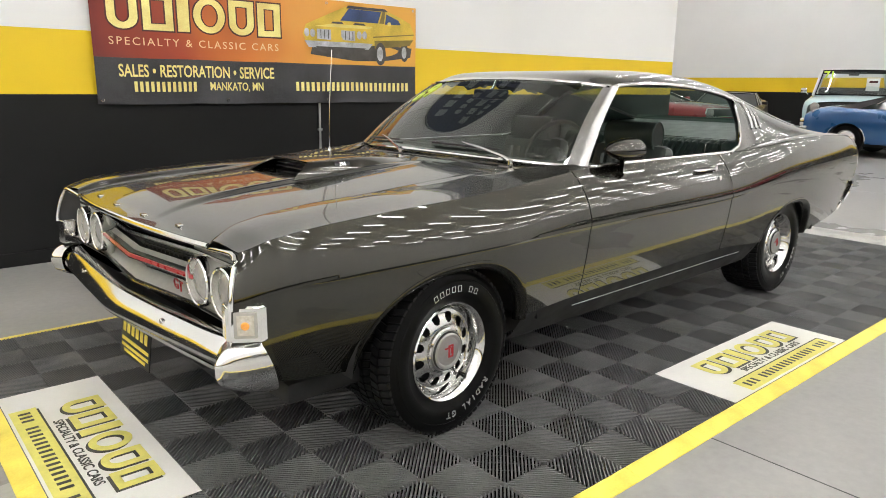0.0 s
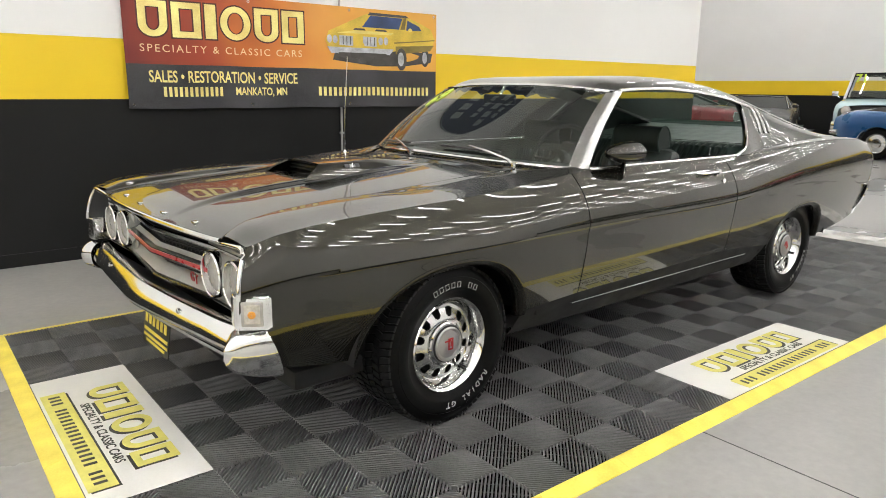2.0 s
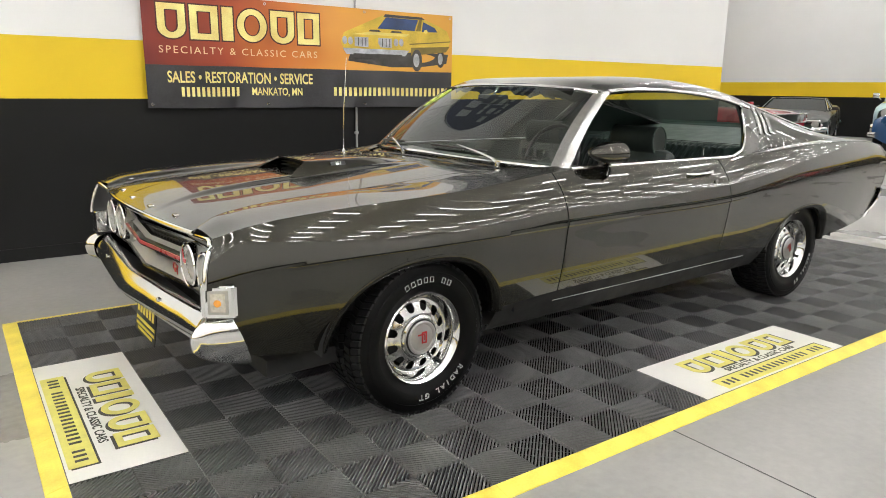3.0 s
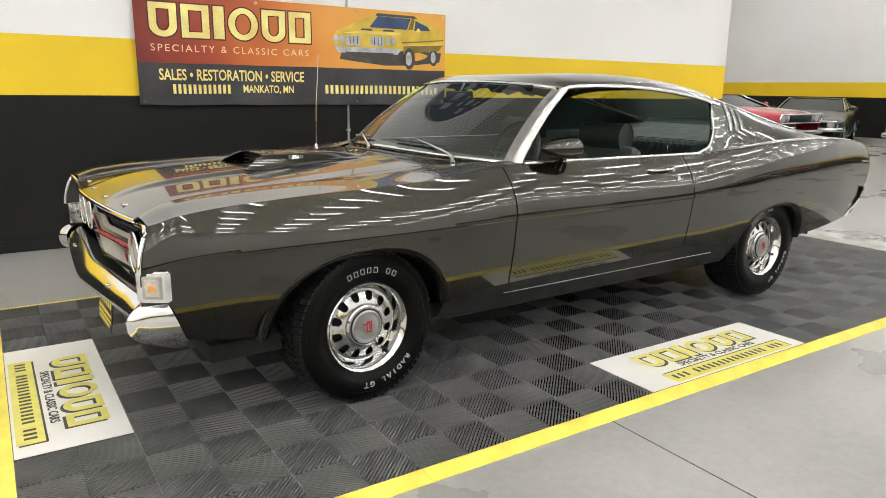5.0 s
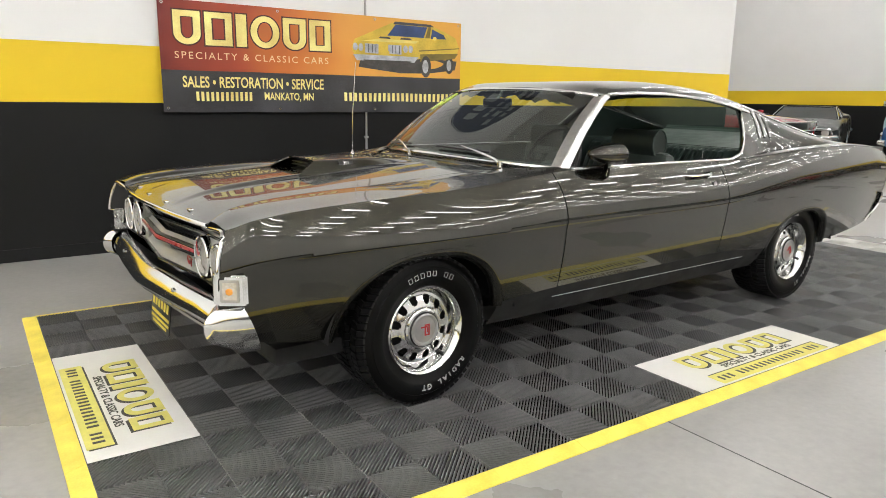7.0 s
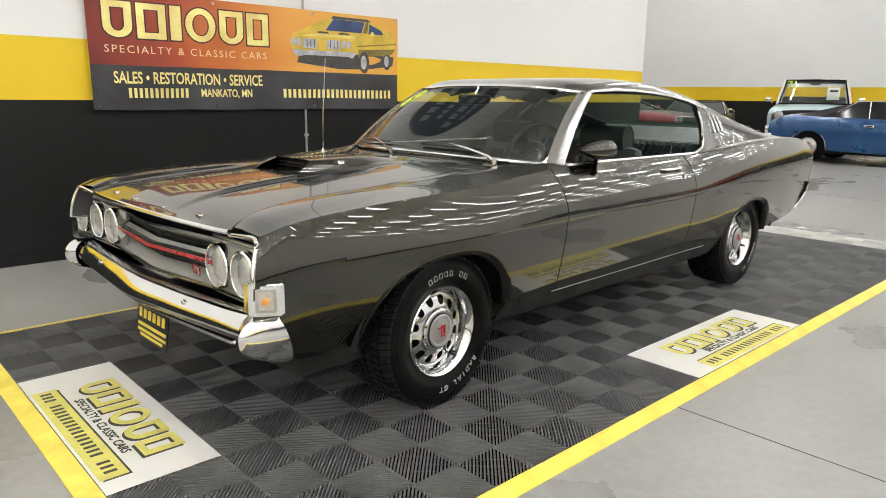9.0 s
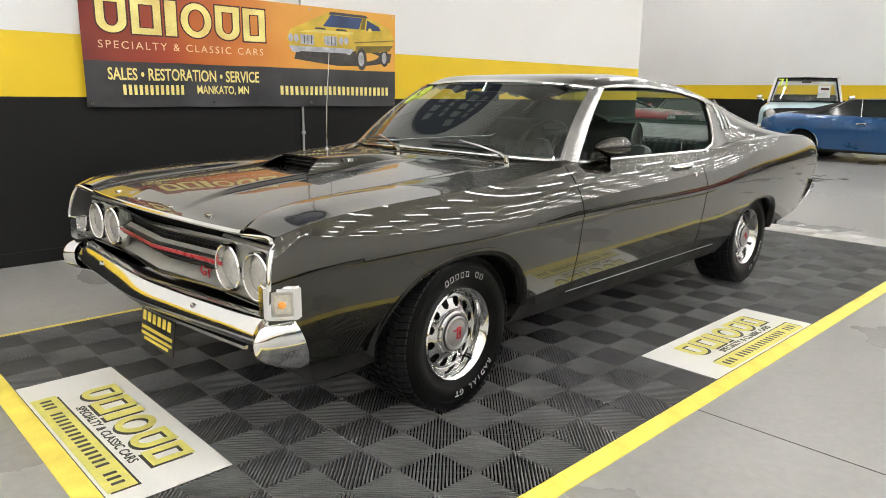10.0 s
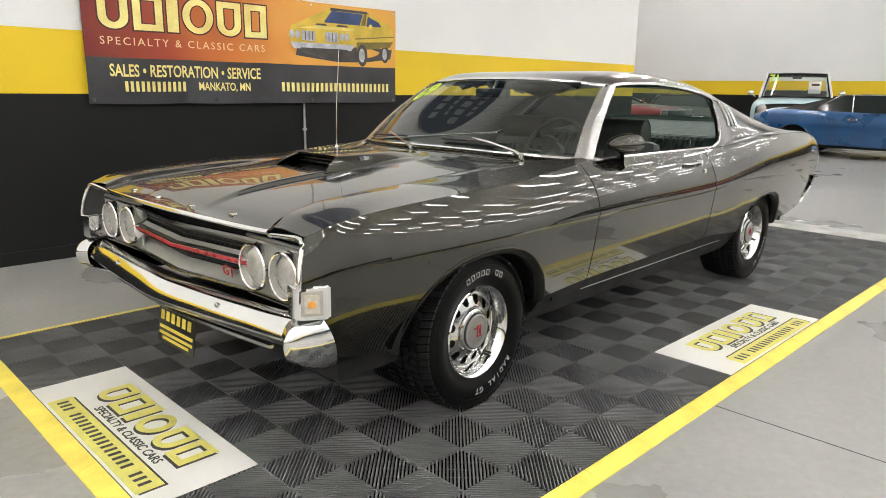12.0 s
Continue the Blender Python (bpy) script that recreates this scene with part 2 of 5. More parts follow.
# ---- the hall ----
FLOOR = -0.018      # the concrete lies below the top of the tiles
WALL_Y, CORNER_X, FAR_X, BACK_Y, LEFT_X, DEEP_Y = 4.50, 10.42, 24.7, -12.5, -22.0, 16.0
ROOF = 6.8
BAND = (1.210, 1.666)

structure("floor", box((LEFT_X, BACK_Y, FLOOR - 0.2), (FAR_X + 0.2, DEEP_Y, FLOOR)), M["concrete"], "grey polished concrete floor with sawn joints")
structure("ceiling", box((LEFT_X, BACK_Y, ROOF), (FAR_X + 0.2, DEEP_Y, ROOF + 0.2)), M["ceiling"], "grey metal deck ceiling high over the hall")


def painted_wall(name, a, b, thick, label, left):
    """A wall from a to b: black dado, yellow band, white above, each a coat of its own height; left: which side is its back."""
    a, b = Vector(a), Vector(b)
    d = (b - a).normalized()
    bm = bmesh.new()
    length = (b - a).length
    ang = math.atan2(d.y, d.x)
    m = Matrix.Translation((a.x, a.y, 0)) @ Matrix.Rotation(ang, 4, "Z")
    s = 1 if left else -1
    for i, (z0, z1) in enumerate(((FLOOR, BAND[0]), (BAND[0], BAND[1]), (BAND[1], ROOF))):
        add_box(bm, (0, min(0, s * thick), z0), (length, max(0, s * thick), z1), 0, m, i)
    bmesh.ops.remove_doubles(bm, verts=bm.verts, dist=1e-4)
    ob = mesh_ob(name, bm, [M["black_wall"], M["yellow_wall"], M["white_wall"]], smooth=False)
    return tagged(ob, label, "", "", "structure")


WALL_LABEL = "painted wall with black dado, yellow band and white above"
painted_wall("wall_banner", (LEFT_X, WALL_Y), (CORNER_X, WALL_Y), 0.3, WALL_LABEL, True)
painted_wall("wall_return", (CORNER_X, WALL_Y + 0.3), (CORNER_X, DEEP_Y), 0.3, WALL_LABEL, True)
painted_wall("wall_far", (FAR_X, DEEP_Y), (FAR_X, BACK_Y), 0.2, WALL_LABEL, True)
painted_wall("wall_opposite", (FAR_X, BACK_Y), (LEFT_X, BACK_Y), 0.2, WALL_LABEL, True)
painted_wall("wall_front", (LEFT_X, BACK_Y), (LEFT_X, WALL_Y), 0.2, WALL_LABEL, True)
painted_wall("wall_deep", (CORNER_X, DEEP_Y), (FAR_X, DEEP_Y), 0.2, WALL_LABEL, True)

# rows of strip lamps under the ceiling
lamp = thing("ceiling_light", pose(0, 0, 0), "white high-bay light panel hung under the ceiling", "ceiling light", "panel lights under the ceiling")
part("frame", box((-0.43, -0.09, 0.03), (0.43, 0.09, 0.09), 0.01), M["lamp_case"], lamp)
for hx in (-0.40, 0.40):
    part("hanger", box((hx - 0.01, -0.01, 0.09), (hx + 0.01, 0.01, 0.352)), M["lamp_case"], lamp)
part("diffuser", box((-0.36, -0.04, 0.018), (0.36, 0.04, 0.032), 0.004), M["lamp_glow"], lamp)
# added glowing strip that lifts the ceiling's brightness in reflections
part("ceiling_fill_strip", box((-0.36, -0.03, 0.09), (0.36, 0.03, 0.098), 0.002), M["ceiling_fill"], lamp)
first = True
# rows 1.6 and 2.8: unseen lamps added to brighten the floor ahead
for j, ly in enumerate((-11.6, -10.4, -9.2, -8.0, -6.8, -5.6, -4.4, -3.2, -2.0, -0.8, 0.4, 1.6, 2.8, 5.8, 7.2, 8.6, 10.0, 11.4, 12.8)):
    for i in range(22):
        lx = -19.9 + 2.05 * i
        # the rows past the wall are unseen too, added to lift the far wall
        if (ly > WALL_Y and lx < CORNER_X + 1) or (0.5 < ly < WALL_Y and lx > 1.5):
            continue
        m = pose(lx, ly, ROOF - 0.35)
        if first:
            lamp.matrix_basis = m
            first = False
        else:
            copy_thing(lamp, m)

# ---- the display mat ----
X0, Y0, CELL, NX, NY = 1.45, 0.0, 0.2, 16, 7
RISE = 0.018


def tile_mesh(name, material):
    """One 40 cm tile: a plate and four fields of diagonal ribs that turn from field to field."""
    bm = bmesh.new()
    # the plate closes the open lattice; its black is the shade between ribs
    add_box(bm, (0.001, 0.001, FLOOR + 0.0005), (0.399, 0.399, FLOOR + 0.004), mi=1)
    pitch, half_w, top_w = 0.0128, 0.0031, 0.0025
    for ci in range(2):
        for cj in range(2):
            cx, cy, flip = 0.2 * ci + 0.1, 0.2 * cj + 0.1, 1 if (ci + cj) % 2 else -1
            for k in range(-11, 12):
                o = k * pitch
                half = 0.1414 - abs(o) - 0.003
                if half < 0.006:
                    continue
                d, n = Vector((1, flip, 0)) * 0.7071, Vector((-flip, 1, 0)) * 0.7071
                c = Vector((cx, cy, 0)) + n * o
                q = []
                for along, w, z in ((-1, -half_w, FLOOR + 0.005), (-1, half_w, FLOOR + 0.005), (1, half_w, FLOOR + 0.005), (1, -half_w, FLOOR + 0.005),
                                    (-1, -top_w, 0), (-1, top_w, 0), (1, top_w, 0), (1, -top_w, 0)):
                    p = c + d * along * half + n * w
                    q.append(bm.verts.new((p.x, p.y, z)))
                for f in ((4, 5, 6, 7), (0, 1, 5, 4), (1, 2, 6, 5), (2, 3, 7, 6), (3, 0, 4, 7)):
                    bm.faces.new([q[i] for i in f])
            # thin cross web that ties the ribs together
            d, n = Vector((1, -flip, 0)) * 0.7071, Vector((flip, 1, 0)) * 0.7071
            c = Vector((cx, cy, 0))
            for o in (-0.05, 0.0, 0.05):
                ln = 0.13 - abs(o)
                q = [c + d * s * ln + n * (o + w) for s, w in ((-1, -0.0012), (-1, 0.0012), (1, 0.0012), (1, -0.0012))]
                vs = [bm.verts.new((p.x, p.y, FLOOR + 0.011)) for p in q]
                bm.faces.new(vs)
    add_box(bm, (0.0, 0.0, FLOOR + 0.004), (0.0016, 0.4, -0.0004), mi=2)
    me = bpy.data.meshes.new(name)
    bm.normal_update()
    bm.to_mesh(me)
    bm.free()
    me.materials.append(material)
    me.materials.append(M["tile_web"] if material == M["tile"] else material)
    me.materials.append(M["dusty_joint"] if material == M["tile"] else material)
    return me


display_mat = thing("floor_mat", pose(0, 0, 0), "black ribbed interlocking floor mat with yellow edging on concrete", "floor mat")
tm = tile_mesh("tile", M["tile"])
tw = tile_mesh("white_tile", M["tile_white"])
for i in range(NX + 1):
    for j in range(NY):
        ob = new("tile", tw if i == NX else tm)
        ob.parent = display_mat
        ob.location = (X0 + 0.4 * i, Y0 + 0.4 * j, 0)
        if i == NX:
            ob["label"] = "white ribbed tile"


def edge_mesh(length):
    """A ramp that falls from the mat's top to the floor."""
    bm = bmesh.new()
    prof = ((0, FLOOR + 0.001), (0, 0), (-0.012, 0.0), (-0.070, FLOOR + 0.005), (-0.072, FLOOR + 0.001))
    a = [bm.verts.new((0.0008, y, z)) for y, z in prof]
    b = [bm.verts.new((length - 0.0008, y, z)) for y, z in prof]
    for k in range(len(prof)):
        m = (k + 1) % len(prof)
        bm.faces.new((a[k], a[m], b[m], b[k]))
    bm.faces.new(a)
    bm.faces.new(b)
    bmesh.ops.recalc_face_normals(bm, faces=bm.faces)
    me = bpy.data.meshes.new("edge_ramp")
    bm.to_mesh(me)
    bm.free()
    me.materials.append(M["edge_yellow"])
    return me


ramp_mesh = edge_mesh(0.4)
for i in range(NX + 1):
    for y, turn in ((Y0, 0), (Y0 + 0.4 * NY, 180)):
        ob = new("edge_ramp", ramp_mesh)
        ob.parent = display_mat
        ob.matrix_basis = pose(X0 + 0.4 * i + (0.4 if turn else 0), y, 0, 0, 0, turn)
for j in range(NY):
    ob = new("edge_ramp", ramp_mesh)
    ob.parent = display_mat
    ob.matrix_basis = pose(X0, Y0 + 0.4 * (j + 1), 0, 0, 0, -90)
for x, y in ((X0, Y0), (X0, Y0 + 0.4 * NY)):
    s = -1 if y == Y0 else 1
    bm = bmesh.new()
    v = [bm.verts.new(p) for p in ((x, y, 0), (x - 0.072, y, FLOOR + 0.002), (x - 0.068, y + s * 0.068, FLOOR + 0.002), (x, y + s * 0.072, FLOOR + 0.002),
                                   (x, y, FLOOR + 0.001))]
    for f in ((0, 1, 2), (0, 2, 3), (0, 1, 4), (0, 3, 4)):
        bm.faces.new([v[k] for k in f])
    part("corner_ramp", bm, M["edge_yellow"], display_mat, smooth=False)

# ---- the fastback on the mat ----
CAR = pose(2.717, 1.445, 0, 0, 0, 1.85)
car = thing("fastback_car", CAR, "glossy olive-grey two-door fastback car with hood scoop parked on the mat", "car")

BELT = curve_of((-0.89, 0.838, 0.834), (-0.85, 0.850, 0.844), (-0.78, 0.859, 0.862), (-0.7, 0.862, 0.872), (-0.6, 0.864, 0.882), (-0.4, 0.865, 0.895), (-0.2, 0.863, 0.903), (0.0, 0.859, 0.909), (0.3, 0.845, 0.921), (0.5, 0.834, 0.938), (0.9, 0.826, 0.962), (1.6, 0.832, 0.960),
                (2.1, 0.845, 0.958), (2.5, 0.866, 0.976), (2.9, 0.884, 1.000), (3.4, 0.882, 1.008), (3.9, 0.858, 0.985), (4.19, 0.825, 0.955))
WIDE = curve_of((-0.89, 0.862, 0.690), (-0.865, 0.876, 0.698), (-0.82, 0.889, 0.708), (-0.74, 0.902, 0.720), (-0.5, 0.922, 0.730), (0.0, 0.940, 0.731), (1.0, 0.950, 0.735), (2.0, 0.952, 0.736), (2.4, 0.954, 0.760),
                (2.9, 0.958, 0.788), (3.3, 0.950, 0.798), (3.7, 0.925, 0.800), (4.19, 0.870, 0.796))
SILL = curve_of((-0.89, 0.500), (-0.82, 0.455), (-0.72, 0.415), (-0.6, 0.392), (-0.46, 0.375), (0.0, 0.36), (0.36, 0.400), (0.75, 0.423), (1.2, 0.428), (2.0, 0.436), (2.5, 0.40), (3.30, 0.372), (3.7, 0.395), (4.19, 0.440))
SEAM = curve_of((-0.83, 0.650, 0.836), (-0.78, 0.620, 0.846), (-0.70, 0.590, 0.863), (-0.5, 0.558, 0.885), (-0.2, 0.545, 0.905), (0.2, 0.538, 0.930), (0.5, 0.545, 0.949), (0.60, 0.585, 0.954), (0.70, 0.675, 0.958), (0.80, 0.755, 0.960), (0.87, 0.790, 0.960))
NOSE_EDGE = curve_of((0.45, -0.868), (0.60, -0.870), (0.68, -0.870), (0.74, -0.862), (0.79, -0.846), (0.825, -0.832), (0.845, -0.825), (0.87, -0.822))
TAIL_EDGE = curve_of((0.43, 4.130), (0.53, 4.160), (0.63, 4.185), (0.76, 4.198), (0.86, 4.180), (0.93, 4.145), (0.96, 4.115))
ARCHES = ((0.0, 0.322, 0.450, 0.392, 0.368), (2.947, 0.322, 0.420, 0.362, 0.312))
RAIL = curve_of((1.14, 0.640, 1.296), (1.30, 0.652, 1.322), (1.6, 0.664, 1.332), (2.0, 0.676, 1.312), (2.3, 0.684, 1.276), (2.52, 0.688, 1.232))
CROWN = curve_of((1.10, 1.352), (1.3, 1.382), (1.7, 1.398), (2.1, 1.382), (2.5, 1.328), (3.0, 1.212), (3.5, 1.080), (3.85, 1.000))
SAIL = curve_of((2.30, 0.640, 1.315), (2.52, 0.630, 1.268), (3.0, 0.615, 1.165), (3.5, 0.640, 1.055), (3.92, 0.700, 0.985))


def side_w(x, z):
    """Half width of the flank at height z: leans in above the crease, tucks under below it."""
    wk, zk = WIDE(x)
    wb, zb = BELT(x)
    if z >= zk:
        rise = zb - zk
        t = min(1.0, (z - zk) / rise)
        lean = mix(mix(0.24, 0.09, smooth01(x, 0.0, 0.7)), 0.03, smooth01(x, 2.0, 2.8)) * rise
        lean = min(lean, 0.6 * (wk - wb))
        return wk - lean * t - (wk - wb - lean) * t ** mix(mix(1.9, 2.25, smooth01(x, 0.0, 0.7)), 2.7, smooth01(x, 2.0, 2.8))
    t = (zk - z) / 0.45
    crease = 0.007 * (1 - smooth01(x, 1.95, 2.5)) * smooth01(x, -0.85, -0.5)
    return wk - mix(0.110, 0.078, smooth01(x, -0.55, 0.35)) * t ** 1.55 - crease * (1 - math.exp(-(zk - z) / 0.012))


def shift_x(x, z):
    """Lean of the fender's front edge and of the tail."""
    if x < -0.6:
        return x + (NOSE_EDGE(z) + 0.88) * ((-0.6 - x) / 0.28) ** 1.2
    if x > 3.8:
        return x + (TAIL_EDGE(z) - 4.19) * ((x - 3.8) / 0.39) ** 1.5
    return x


def arch(x):
    """Lower edge of the flank, with both wheel openings."""
    z = SILL(x)
    for xc, zc, front, rear, high in ARCHES:
        d = (x - xc) / (rear if x > xc else front)
        if abs(d) < 1:
            z = max(z, zc + high * (1 - abs(d) ** 2.3) ** (1 / 2.3))
    return z


def stations(x0, x1, n):
    xs = [mix(x0, x1, i / n) for i in range(n + 1)]
    for xc, zc, front, rear, high in ARCHES:
        for k in range(1, 12):
            for e in (xc - front, xc + rear):
                for sgn in (-1, 1):
                    p = e + sgn * 0.06 * (k / 12) ** 3
                    if x0 < p < x1:
                        xs.append(p)
    return sorted(xs)


def flank(x0, x1, s, n=44, nv=26):
    bm = bmesh.new()
    xs = stations(x0, x1, n)
    cols = []
    for x in xs:
        zb, zt = arch(x), BELT(x)[1]
        zk = WIDE(x)[1]
        low, up = nv // 2 + 2, nv - nv // 2 + 1
        zs = [zk - (zk - zb) * (1 - j / low) ** 1.7 for j in range(low)] + [zk + (zt - zk) * j / up for j in range(up + 1)]
        cols.append([bm.verts.new((shift_x(x, z), s * side_w(x, z), z)) for z in zs])
    for a, b in zip(cols, cols[1:]):
        for j in range(nv + 3):
            bm.faces.new((a[j], b[j], b[j + 1], a[j + 1]))
    return bm


def fender_top(x, v):
    wb, zb = BELT(x)
    wh, zh = SEAM(shift_x(x, 0.842))
    w = mix(wb, wh, v)
    flat = smooth01(zh - zb, 0.002, 0.022)
    crown = 0.015 * (1 - flat)
    z = zb + crown * smooth01(v, -0.15, 0.75) + (zh - zb - crown) * mix(smooth01(v, 0.84, 1.0), v, flat)
    return w, z - 0.016 * v * (1 - smooth01(shift_x(x, z), -0.89, -0.76))


def nose_x(w):
    return -0.884 + 0.062 * (abs(w) / 0.64) ** 2


def glass_x(w):
    return 0.60 + 0.205 * (abs(w) / 0.765) ** 2.6


def hood_z(x, w):
    wh, zh = SEAM(min(x, 0.6))
    t = min(1.0, abs(w) / wh)
    z = zh + 0.021 * (1 - t ** 2.2)
    z += 0.015 * smooth01(mix(0.255, 0.215, smooth01(x, -0.8, -0.1)) - abs(w), 0.0, 0.05) * smooth01(x, -0.88, -0.55) * (1 - smooth01(x, 0.1, 0.5))
    return z - 0.016 * (1 - smooth01(x, -0.89, -0.76))


for s in (-1, 1):
    part("front_fender", flank(-0.88, 0.717, s, 60), M["paint"], car, solid=0.003)
    part("fender_top", surf(lambda u, v: (lambda x, wz: (shift_x(x, wz[1]), s * wz[0], wz[1]))(mix(-0.88, 0.87, u), fender_top(mix(-0.88, 0.87, u), v)), 50, 40), M["paint"], car, solid=0.003)
    part("door", flank(0.724, 2.000, s, 44), M["paint"], car, solid=0.004)
    part("rear_quarter", flank(2.007, 4.19, s, 70), M["paint"], car, solid=0.003)
    # rolled flange of the wheel openings
    for xc, zc, front, rear, high in ARCHES:
        ring = []
        for k in range(49):
            a = math.pi * (k / 48)
            c, q = -math.cos(a), math.sin(a)
            x = xc + math.copysign(abs(c) ** (2 / 2.3), c) * (rear if c > 0 else front) * 0.999
            z = max(zc + high * q ** (2 / 2.3), SILL(x) - 0.02)
            ring.append((x, z))

        def flange(u, v):
            x, z = ring[round(u * 48)]
            a = v * math.pi / 2
            d = Vector((xc - x, zc - z)).normalized() * 0.040 * math.sin(a)
            return (x + d.x, s * (side_w(x, z) + 0.0015 - 0.045 * (1 - math.cos(a))), z + d.y)
        part("wheel_arch_flange", surf(flange, 48, 8), M["paint"], car)
    # wheel housings
    for xc in (0.0, 2.947):
        part("wheel_housing", surf(lambda u, v: (xc - 0.47 * math.cos(math.pi * u), s * mix(0.88, 0.42, v), 0.36 + 0.34 * math.sin(math.pi * u)), 20, 2), M["dark"], car)
        part("inner_housing", box((xc - 0.40, min(s * 0.42, s * 0.44), 0.32), (xc + 0.40, max(s * 0.42, s * 0.44), 0.72)), M["dark"], car)
    # rocker below the door with its thin bright strip
    def rocker(x, v):
        z = mix(SILL(x) + 0.004, 0.272, v)
        return (x, s * (side_w(x, SILL(x)) - 0.006 - 0.085 * v ** 1.3), z)
    part("rocker_panel", surf(lambda u, v: rocker(mix(0.37, 2.53, u), v), 30, 10), M["dark"], car)
    part("rocker_moulding", tube([(lambda p: (p[0], p[1] + s * 0.002, p[2]))(rocker(x, (SILL(x) + 0.004 - 0.366) / (SILL(x) + 0.004 - 0.272))) for x in [0.72 + 0.1 * k for k in range(17)]], 0.0028, 8, flat=0.7), M["silver"], car, "thin bright rocker strip")

part("underbody", box((-0.62, -0.72, 0.25), (3.55, 0.72, 0.33), 0.02), M["dark"], car)
part("hood", surf(lambda u, v: (lambda w: (lambda x: (x, w, hood_z(x, w)))(mix(nose_x(w), 0.50 + 0.11 * (w / 0.6) ** 2, u)))((2 * v - 1) * (SEAM(mix(-0.82, 0.589, u))[0] - 0.003)), 60, 128), M["paint"], car, solid=0.004)
part("cowl_panel", surf(lambda u, v: (lambda w: (mix(0.49 + 0.11 * (w / 0.6) ** 2, glass_x(w) + 0.02, u), w, mix(hood_z(0.5, w) - 0.016, 0.962 + 0.022 * (1 - (w / 0.765) ** 2), u)))((2 * v - 1) * 0.66), 6, 40), M["paint"], car, solid=0.003)
bm = bmesh.new()
for k in range(34):
    y = -0.52 + k * 0.0315
    add_box(bm, (0.535, y, hood_z(0.5, y) - 0.006), (0.600, y + 0.013, hood_z(0.5, y) + 0.001), 0, None)
part("cowl_vent", bm, M["black_paint"], car, smooth=False)

# scoop on the hood
def scoop_section(u, v):
    x = mix(-0.16, 0.50, u)
    fade = 1 - smooth01(u, 0.45, 1.0) * 0.97
    a = 2 * v - 1
    base, top = mix(0.195, 0.12, u ** 1.5), mix(0.140, 0.06, u ** 1.5)
    t = abs(a)
    if t < 0.62:
        w, lift = top * t / 0.62, 1.0
    else:
        q = (t - 0.62) / 0.38
        w, lift = mix(top, base, q), 1 - q ** 1.3
    w = math.copysign(w, a)
    zb = hood_z(x, w) - 0.002
    zt = mix(0.994, hood_z(x, w), 1 - fade) - 0.006 * (a * a)
    if u == 0:
        x -= 0.10 * (1 - lift)
    return (x, w, mix(zb, max(zt, zb), lift))


part("hood_scoop", surf(scoop_section, 40, 50), M["paint"], car, solid=0.008)
part("scoop_throat", box((-0.06, -0.145, 0.90), (0.0, 0.145, 0.978)), M["dark"], car)
for k in range(3):
    part("scoop_slat", box((-0.150, -0.150 + 0.01 * k, 0.936 + 0.016 * k), (-0.07, 0.150 - 0.01 * k, 0.941 + 0.016 * k), 0.002), M["black_paint"], car)
for s in (-1, 1):
    bm = box((-0.040, -0.002, -0.011), (0.040, 0.002, 0.011), 0.0015)
    lean = pose(0.0, s * 0.160, 0.974, 0, 0, -3 * s) @ pose(0, 0, 0, s * 28)
    bmesh.ops.transform(bm, matrix=lean, verts=bm.verts)
    badge = part("displacement_badge", bm, M["black_paint"], car, smooth=False)
    bm = text_bm("351", 0.024, 0.0006, bold=0.0004)
    bmesh.ops.transform(bm, matrix=lean @ pose(0, s * 0.0032, 0, 90, 0, 0 if s < 0 else 180), verts=bm.verts)
    part("badge_digits", bm, M["bright"], badge, smooth=False)

# glass and pillars
def shield(u, v):
    a = 2 * u - 1
    bx, by, bz = glass_x(a * 0.76), a * 0.76, 0.964 + 0.026 * (1 - a * a)
    tx, ty, tz = 1.115 + 0.105 * abs(a) ** 2.6, a * 0.632, 1.342 - 0.034 * abs(a) ** 2.6
    bulge = 0.020 * math.sin(math.pi * v)
    return (mix(bx, tx, v) - bulge, mix(by, ty, v), mix(bz, tz, v) + bulge * 0.6)


ws = part("windshield", surf(shield, 40, 24), M["glass"], car, "clear curved windshield")
ws.visible_shadow = False
part("windshield_moulding", tube([shield(k / 40, 1.0) for k in range(41)], 0.011, 8), M["chrome"], car)
part("windshield_moulding", tube([shield(k / 40, 0.0) for k in range(41)], 0.009, 8), M["chrome"], car)


def pillar(s):
    def f(u, v):
        lo_a, hi_a = Vector(shield(0.0, 0.0)), Vector(shield(0.0, 1.0))
        lo_b, hi_b = Vector((0.845, -0.818, 0.965)), Vector((1.295, -0.657, 1.318))
        a = Vector(shield(0.008, u)) + Vector((-0.8, 0, 0.6)) * 0.006
        b = lo_b.lerp(hi_b, u) + Vector((-0.02, -0.004, 0.012)) * math.sin(math.pi * u)
        p = a.lerp(b, v)
        p += Vector((-0.010, -0.018, 0.0)) * math.sin(math.pi * v) - Vector((-0.003, -0.004, 0)) * math.sin(2 * math.pi * v) ** 2
        return (p.x, -s * p.y if s > 0 else p.y, p.z)
    return surf(f, 24, 12)


for s in (-1, 1):
    part("a_pillar", pillar(s), M["pillar_bright"], car, "bright windshield pillar", solid=0.012)

def roof_skin(u, v):
    """Roof from the windshield's top edge back, rounded down to the glass in front and to the rails at the sides."""
    a = 2 * v - 1
    x = mix(1.115 + 0.105 * abs(a) ** 2.6, 2.52, u)
    z = CROWN(x) - (CROWN(x) - RAIL(x)[1]) * abs(a) ** 7.0
    lip = 1.342 - 0.034 * abs(a) ** 2.6 + 0.006
    return (x, a * RAIL(x)[0], mix(lip, z, 1 - (1 - min(1.0, u / 0.12)) ** 2.2))


